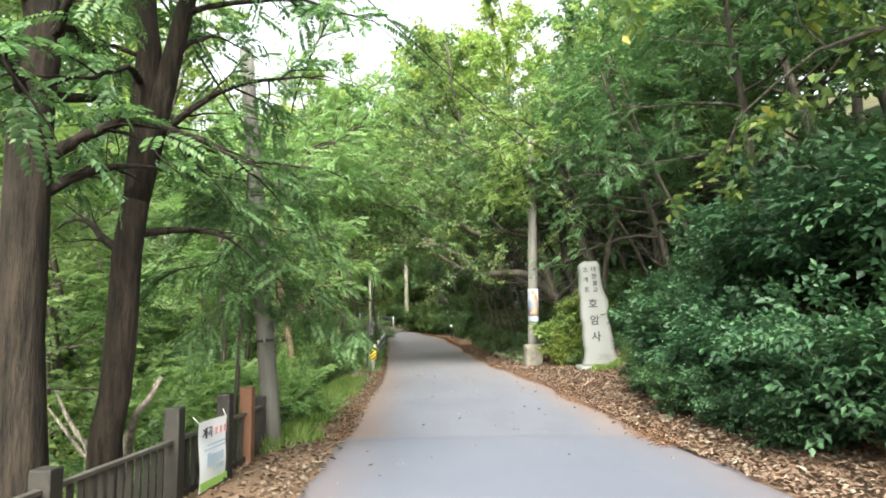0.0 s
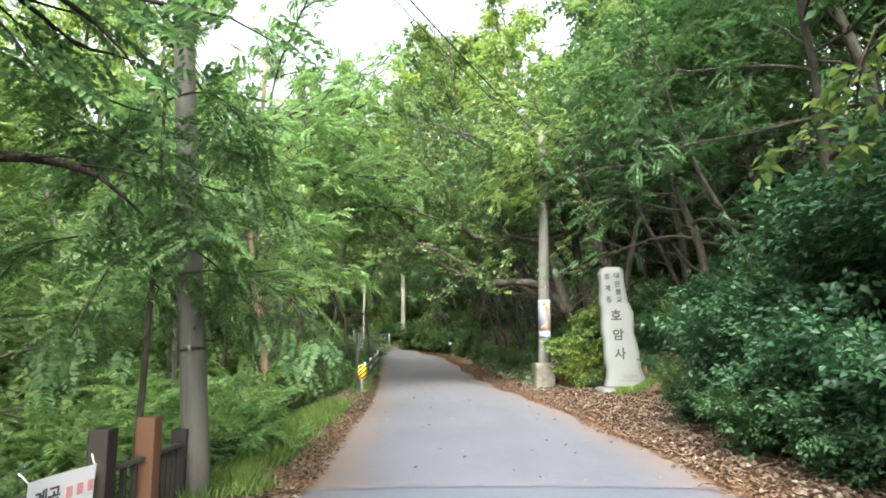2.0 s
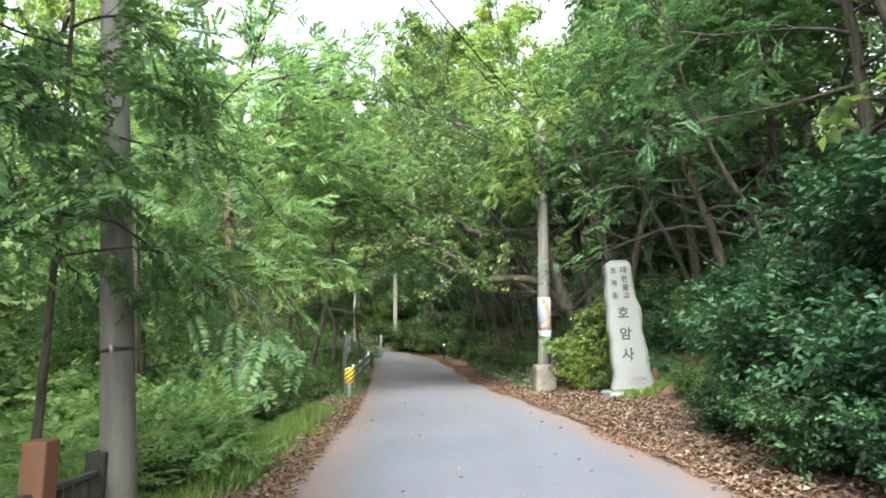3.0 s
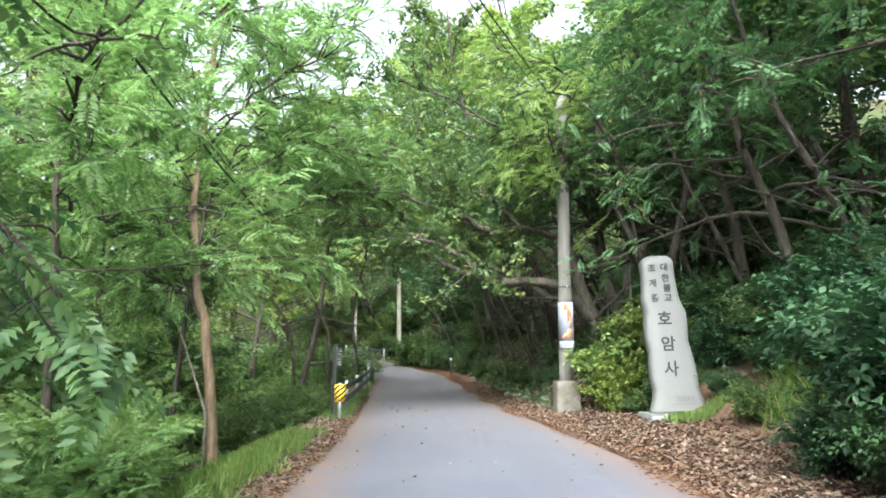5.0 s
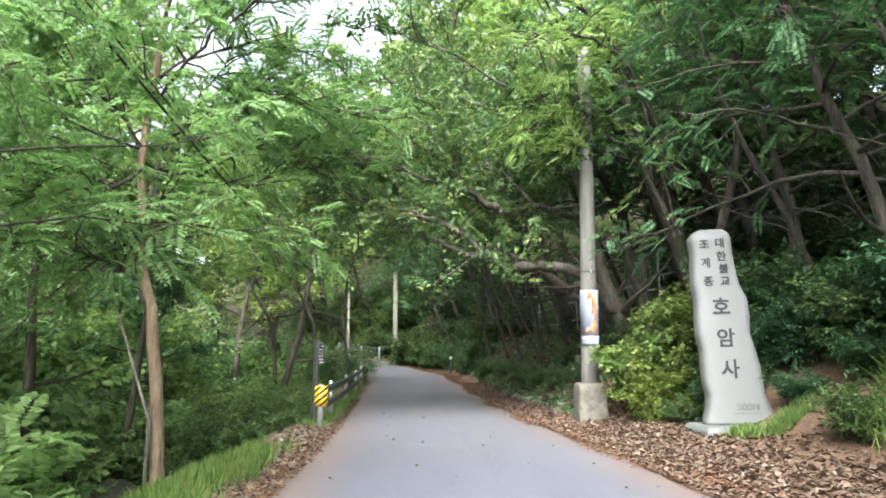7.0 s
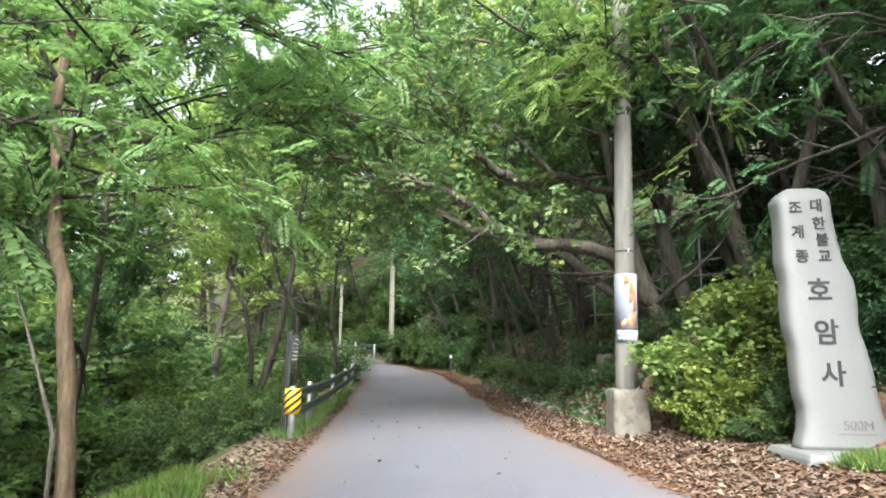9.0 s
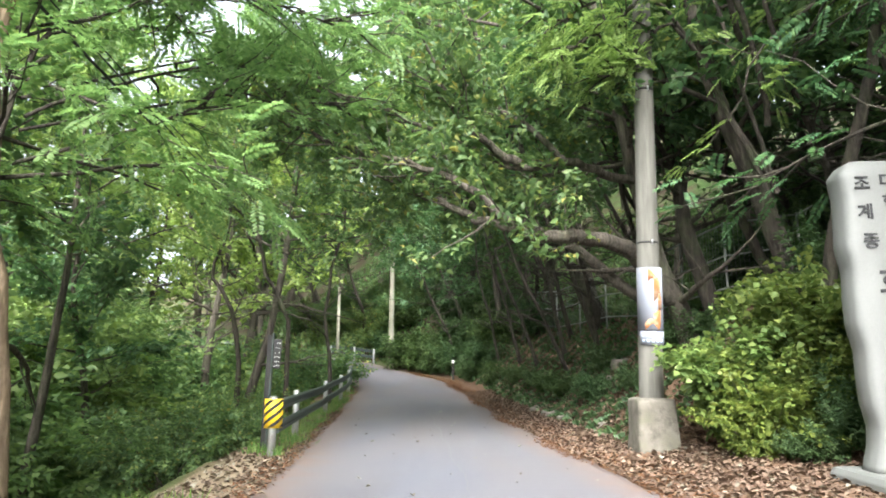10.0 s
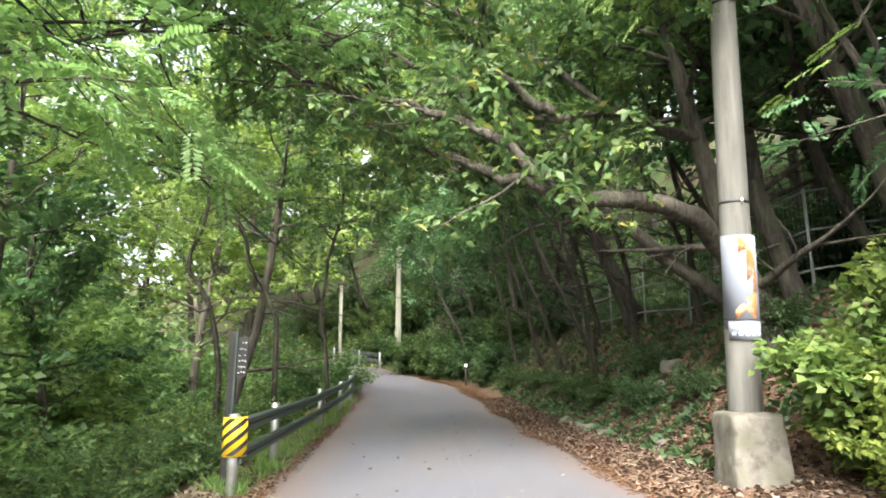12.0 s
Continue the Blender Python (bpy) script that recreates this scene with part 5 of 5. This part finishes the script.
stand(tree("overhanging_tree", 39, 12.3, 0.13, BARK_GREY, LEAF_BROAD, "broad", 1.0, (0.28, 0.05), 0.5, 24, 3.4, 0.2, 0.0, 7, 7, 0.06, side=(0.35, 0, 0), bare=4, label="broad-leaved tree leaning from the gully over the lane", group="gully trees"), -5.6, 29.6)
stand(tree("overhanging_tree", 40, 10.0, 0.13, BARK_GREY, LEAF_BROAD, "broad", 1.0, (0.08, 0.0), 0.55, 18, 3.2, 0.2, 0.0, 7, 7, 0.06, side=(0.1, 0, 0), bare=4, label="broad-leaved tree standing in the gully", group="gully trees"), -8.2, 21.5)
# walnut-like dark tree above the stone, leafy branch near the start, vine-green tree by the pole
stand(tree("walnut_tree", 51, 8.0, 0.12, BARK_DARK, LEAF_DARK, "pinnate", 0.85, (-0.15, -0.1), 0.3, 25, 3.1, 0.1, -0.03, 5, 7, side=(-0.4, -0.2, 0), bare=1, label="dark feathery-leaved tree hanging over the stone stele", group="bank trees"), 6.6, 17.6)
stand(tree("walnut_tree", 52, 8.0, 0.12, BARK_DARK, LEAF_DARK, "pinnate", 0.85, (-0.2, 0.0), 0.35, 18, 3.2, 0.1, -0.03, 5, 7, side=(-0.4, 0, 0), bare=1, label="dark feathery-leaved tree on the roadside bank", group="bank trees"), 7.0, 12.6)
stand(tree("maple_tree", 53, 7.5, 0.13, BARK_GREY, LEAF_BROAD, "broad", 0.95, (-0.25, 0.0), 0.4, 18, 3.4, 0.1, -0.02, 7, 7, side=(-0.4, 0, 0), label="broad-leaved tree spreading over the lane's start", group="bank trees"), 6.4, 5.4)

stand(tree("bright_tree", 55, 11.5, 0.1, BARK_DARK, LEAF_FEATHER, "pinnate", 0.7, (-0.2, -0.05), 0.42, 22, 2.6, 0.1, -0.02, 6, 6, side=(-0.45, -0.1, 0), spread=0.55, label="bright feathery tree hiding the top of the utility pole", group="bank trees",
           boughs=((0.05, [(-0.6, -0.1, 3.2), (-1.6, -1.2, 5.1), (-2.6, -1.7, 5.8), (-3.4, -2.0, 5.7), (-4.0, -2.2, 5.5)]),
                   (0.035, at_foot([(5.0, 21.6, 3.6), (3.7, 22.0, 6.9), (2.9, 21.8, 6.6), (2.3, 21.7, 6.2), (1.8, 21.6, 5.8)], 5.6, 21.6)),
                   (0.035, at_foot([(5.0, 21.6, 3.6), (3.9, 21.9, 6.4), (3.3, 21.7, 6.1), (2.9, 21.6, 5.8), (2.6, 21.6, 5.5)], 5.6, 21.6)),
                   (0.035, at_foot([(5.0, 21.6, 3.6), (4.3, 22.0, 7.6), (3.4, 22.0, 7.4), (2.5, 22.0, 7.0), (1.7, 22.0, 6.5)], 5.6, 21.6)),
                   (0.05, [(-0.9, -0.2, 4.4), (-1.9, -0.9, 5.9), (-2.7, -1.4, 6.6), (-3.6, -1.6, 6.8), (-4.2, -1.8, 6.9)]))), 5.6, 21.6)

# the woods
rt = random.Random(8)
for x, y, kind, s in (
        # the bank side
        (8.2, 18.6, 3, 1.0), (7.6, 21.5, 0, 0.9), (9.5, 14, 1, 0.9), (8.4, 24.5, 1, 0.95), (8.5, 35, 0, 1.0), (9.8, 28.6, 0, 0.9), (8.4, 27.8, 3, 1.1), (4.8, 37.5, 3, 1.1), (7, 41, 1, 1.0),
        # (11.5, 9), (10, 3) and (8, 8) stand out of view, to darken the bank
        (2.8, 42, 0, 0.9), (1.5, 48, 6, 1.0), (5, 48, 0, 1.1), (11.5, 9, 0, 1.0), (12.5, 19, 0, 1.1), (13, 25, 1, 1.1), (12, 36, 0, 1.2), (10, 3, 1, 0.9), (8, 8, 0, 0.8), (10, 45, 1, 1.2), (14, 31, 6, 1.1),
        (6, 58, 6, 1.3), (15, 14, 1, 1.1), (3.3, 39, 3, 1.0), (0.6, 43.0, 3, 0.8), (11, 33, 3, 1.2), (10.5, 26.5, 3, 1.2), (10.5, 20.5, 3, 1.1), (11, 23, 1, 1.0), (9.6, 17.6, 1, 0.85), (12, 28.5, 0, 1.1), (13, 15.5, 0, 1.1), (15, 35, 1, 1.2), (9.6, 24.2, 0, 0.9),
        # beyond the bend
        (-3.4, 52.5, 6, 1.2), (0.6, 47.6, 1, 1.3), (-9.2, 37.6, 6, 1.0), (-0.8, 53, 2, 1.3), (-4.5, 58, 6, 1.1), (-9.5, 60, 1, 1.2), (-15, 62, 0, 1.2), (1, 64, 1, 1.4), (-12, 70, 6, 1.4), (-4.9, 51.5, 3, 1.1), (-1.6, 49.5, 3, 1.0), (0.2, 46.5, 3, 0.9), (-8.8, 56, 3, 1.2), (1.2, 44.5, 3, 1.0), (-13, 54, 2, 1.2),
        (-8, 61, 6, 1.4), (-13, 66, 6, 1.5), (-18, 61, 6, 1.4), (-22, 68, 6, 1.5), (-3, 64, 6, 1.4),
        # high on the bank
        (17, 33, 0, 1.4), (15.5, 28.5, 1, 1.3), (20, 40, 1, 1.4), (18, 26, 0, 1.3), (16.5, 21.5, 1, 1.3), (20, 20, 0, 1.4), (19, 14, 0, 1.3),
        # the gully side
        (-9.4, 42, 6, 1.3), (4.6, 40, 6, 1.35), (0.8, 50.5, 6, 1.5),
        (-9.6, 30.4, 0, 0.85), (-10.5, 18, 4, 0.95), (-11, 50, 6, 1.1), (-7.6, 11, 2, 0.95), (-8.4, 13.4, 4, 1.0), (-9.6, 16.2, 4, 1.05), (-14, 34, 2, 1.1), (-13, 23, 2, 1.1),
        # (-7.4, 6.5) and (-8, 2): unseen trees, added to shade the fence side
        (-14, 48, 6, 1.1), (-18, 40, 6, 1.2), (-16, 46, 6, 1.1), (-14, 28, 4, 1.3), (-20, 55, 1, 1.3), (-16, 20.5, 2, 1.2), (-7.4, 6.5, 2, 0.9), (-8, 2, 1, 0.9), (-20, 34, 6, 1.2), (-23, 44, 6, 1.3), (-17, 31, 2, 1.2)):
    plant(fk[kind], x, y, rt.uniform(0, 360), s * rt.uniform(0.94, 1.06), -0.1)
# slender trunks on the bank, all leaning towards the lane
for x, y, s in ((3.6, 30.4, 0.9), (4.2, 29.2, 1.0), (3.9, 32.2, 1.0), (4.6, 31.0, 1.1), (3.3, 34.0, 0.9), (5.2, 28.2, 1.0), (4.4, 33.6, 1.1), (5.9, 27.2, 1.0), (3.0, 36.4, 1.0), (5.4, 32.8, 1.2), (6.4, 30.4, 1.1), (2.4, 38.6, 0.9), (3.9, 38.0, 1.1), (6.9, 19.6, 0.9), (7.4, 16.4, 1.0), (7.0, 22.8, 1.0)):
    plant(fk[5], x, y, rt.uniform(-35, 35), s, -0.1)
# bushes on the slope across the gully and inside the bend
for x, y, s in ((-11, 16, 1.8), (-10.5, 20, 1.7), (-11.5, 24, 1.9), (-10.5, 27.5, 1.7), (-11, 31.5, 1.8), (-10.5, 35.5, 1.7), (-13.5, 19.5, 2.0), (-14, 26, 2.0), (-13.5, 31, 2.0), (-9.5, 13.5, 1.5), (-13, 36, 2.0),
                (-8.6, 37.5, 1.6), (-9.6, 40, 1.7), (-8.4, 42.4, 1.5), (-10.8, 43.4, 1.8), (-12, 40, 1.9), (-11.5, 46.5, 1.7), (-13.5, 44, 2.0), (-15, 49, 2.0), (-17, 36, 2.2), (-17, 24, 2.2), (-16, 44, 2.2), (-8.8, 22, 1.3), (-8.6, 27.5, 1.3), (-20, 46, 2.8), (-24, 41, 3.0), (-22, 52, 2.8), (-18, 50, 2.4), (-21, 36, 2.8), (-25, 32, 3.0), (-27, 48, 3.2)):
    plant(bk[4], x, y, rt.uniform(0, 360), s)

# ---- ground cover ----
rg = np.random.default_rng(77)


def scatter_leaves(name, n, xs, ys, size, mat, label, category, flat=0.22, slim=1.0):
    x, y = xs(n), ys(n)
    a = rg.uniform(0, 2 * math.pi, n)
    base = np.stack([x, y, land(x, y) + rg.uniform(0.005, 0.05, n)], 1)
    on = (x > edge_left(y)) & (x < edge_right(y))
    base[:, 2] = np.where(on, road_z(y) + 0.055, base[:, 2])
    tilt = np.where(on, 0.12, flat)
    along = np.stack([np.cos(a), np.sin(a), rg.normal(0, 1, n) * tilt], 1)
    normal = np.stack([rg.normal(0, 1, n) * tilt, rg.normal(0, 1, n) * tilt, np.ones(n)], 1)
    ln = size * rg.uniform(0.6, 1.3, n)
    ob = leaf_mesh(name, base, along, normal, ln, ln * rg.uniform(0.2, 0.44, n) * slim, mat, fold=0.3)
    return tagged(ob, label, category, kind="stuff")


def beside_right(lo, hi, y):
    return edge_right(y) + lo + (hi - lo) * rg.beta(1.1, 1.6, len(y))


yy = rg.uniform(3, 36, 30000)
scatter_leaves("leaf_litter", 30000, lambda n: beside_right(-0.1, 2.5, yy), lambda n: yy, 0.085, LITTER, "dry brown fallen leaves along the lane's edge", "fallen leaves")
yl = rg.uniform(3, 30, 5000)
scatter_leaves("leaf_litter", 5000, lambda n: edge_left(yl) + 0.12 - 1.1 * rg.beta(1.1, 1.6, n), lambda n: yl, 0.08, LITTER, "dry fallen leaves on the gully-side verge", "fallen leaves")
yr = rg.uniform(3, 34, 150)
scatter_leaves("road_leaf_scatter", 150, lambda n: edge_left(yr) + (edge_right(yr) - edge_left(yr)) * rg.uniform(0.03, 0.97, n), lambda n: yr, 0.06, LEAF_PALE, "few small dry leaves lying on the asphalt", "fallen leaves")


yn = rg.uniform(8, 44, 14000)
scatter_leaves("needle_litter", 14000, lambda n: edge_right(yn) - 0.3 + 0.9 * rg.beta(2, 2.4, n) + 0.12 * np.sin(1.3 * yn), lambda n: yn, 0.075, NEEDLE, "rust-brown needles swept along the asphalt's edge", "fallen needles", 0.3, 0.3)
ym = rg.uniform(9, 30, 3500)
scatter_leaves("needle_litter", 3500, lambda n: edge_left(ym) + 0.2 - 0.6 * rg.beta(2, 2.4, n), lambda n: ym, 0.07, NEEDLE, "rust-brown needles on the gully-side edge", "fallen needles", 0.3, 0.3)
yb = rg.uniform(22.5, 42, 9000)
scatter_leaves("bank_litter", 9000, lambda n: edge_right(yb) + rg.uniform(1.0, 7.0, n), lambda n: yb, 0.11, LITTER, "dark dead leaves on the wooded bank", "fallen leaves", 0.5)
yd = rg.uniform(17, 36, 6000)
scatter_leaves("gully_litter", 6000, lambda n: edge_left(yd) - 3.5 - 5 * rg.beta(1.5, 1.5, n), lambda n: yd, 0.12, LITTER, "dead leaves and debris on the gully sides", "fallen leaves", 0.6)
yw = rg.uniform(22.5, 42, 16000)
scatter_leaves("bank_weeds", 16000, lambda n: edge_right(yw) + 0.9 + 5.5 * rg.beta(1, 2, n), lambda n: yw + 0.25 * np.sin(7 * yw), 0.13, FERN, "low green weeds on the wooded bank", "weeds", 1.2)


yv = rg.uniform(20, 62, 26000)
scatter_leaves("slope_weeds", 26000, lambda n: edge_left(yv) - 6.5 - 15 * rg.beta(1, 1.6, n), lambda n: yv + 0.4 * np.sin(5 * yv), 0.3, LEAF_PINNATE, "light green weeds on the slope across the gully", "weeds", 1.2)
yh = rg.uniform(12, 46, 26000)
scatter_leaves("slope_weeds", 26000, lambda n: edge_right(yh) + 4.5 + 12 * rg.beta(1, 1.6, n), lambda n: yh + 0.4 * np.sin(5 * yh), 0.28, FERN, "dark green weeds high on the wooded bank", "weeds", 1.2)
yc = rg.uniform(42, 64, 14000)
scatter_leaves("bend_weeds", 14000, lambda n: edge_right(yc) + 0.8 + 11 * rg.beta(1, 1.5, n), lambda n: yc, 0.26, LEAF_PINNATE, "light green weeds on the outside of the bend", "weeds", 1.2)
yp = 3 + 24 * rg.beta(1, 1.8, 1300)
scatter_leaves("pale_leaf_scatter", 1300, lambda n: beside_right(-0.05, 1.8, yp), lambda n: yp, 0.08, LEAF_PALE, "pale dry leaves on the bank-side verge", "fallen leaves", 0.4)
yq = rg.uniform(14, 22.5, 260)
scatter_leaves("pale_leaf_scatter", 260, lambda n: edge_left(yq) - 1.1 * rg.uniform(0, 1, n), lambda n: yq, 0.08, LEAF_PALE, "pale dry leaves on the gully-side verge", "fallen leaves", 0.35)


def grass(n, x, y, height, label, spread=0.4):
    z = land(x, y)
    way = np.stack([rg.normal(0, spread, n), rg.normal(0, spread, n), np.ones(n)], 1)
    normal = np.stack([rg.normal(0, 1, n), rg.normal(0, 1, n), np.full(n, 0.2)], 1)
    ln = height * rg.uniform(0.5, 1.25, n)
    return tagged(leaf_mesh("grass", np.stack([x, y, z - 0.02], 1), way, normal, ln, rg.uniform(0.003, 0.007, n) * (1 + height), GRASS, fold=0.2), label, "grass", kind="stuff")


def tufts(n, per, xs, ys, spread):
    cx, cy = xs(n), ys(n)
    return np.repeat(cx, per) + rg.normal(0, spread, n * per), np.repeat(cy, per) + rg.normal(0, spread, n * per)


ty = rg.uniform(8.5, 18.5, 400)
gx1, gy1 = tufts(400, 45, lambda n: edge_left(ty) - 0.35 - 0.25 * np.sin(1.7 * ty) ** 2 - 2.4 * rg.beta(1, 1.5, n), lambda n: ty, 0.1)
grass(len(gx1), gx1, gy1, 0.25, "bright green grass on the gully-side verge")
gx2, gy2 = tufts(60, 45, lambda n: rg.uniform(4.25, 5.4, n), lambda n: rg.uniform(17.9, 18.2, n), 0.06)
grass(len(gx2), gx2, gy2, 0.2, "short grass in front of the stone plinth")
gx3, gy3 = tufts(60, 45, lambda n: rg.uniform(5.2, 6.6, n), lambda n: rg.uniform(15.0, 16.9, n), 0.1)
grass(len(gx3), gx3, gy3, 0.45, "long arching grass beside the stone", 0.5)
ty4 = rg.uniform(22, 36, 120)
gx4, gy4 = tufts(120, 25, lambda n: edge_left(ty4) - 0.1 - rg.uniform(0, 0.6, n), lambda n: ty4, 0.07)
grass(len(gx4), gx4, gy4, 0.2, "grass tufts under the guard rail")
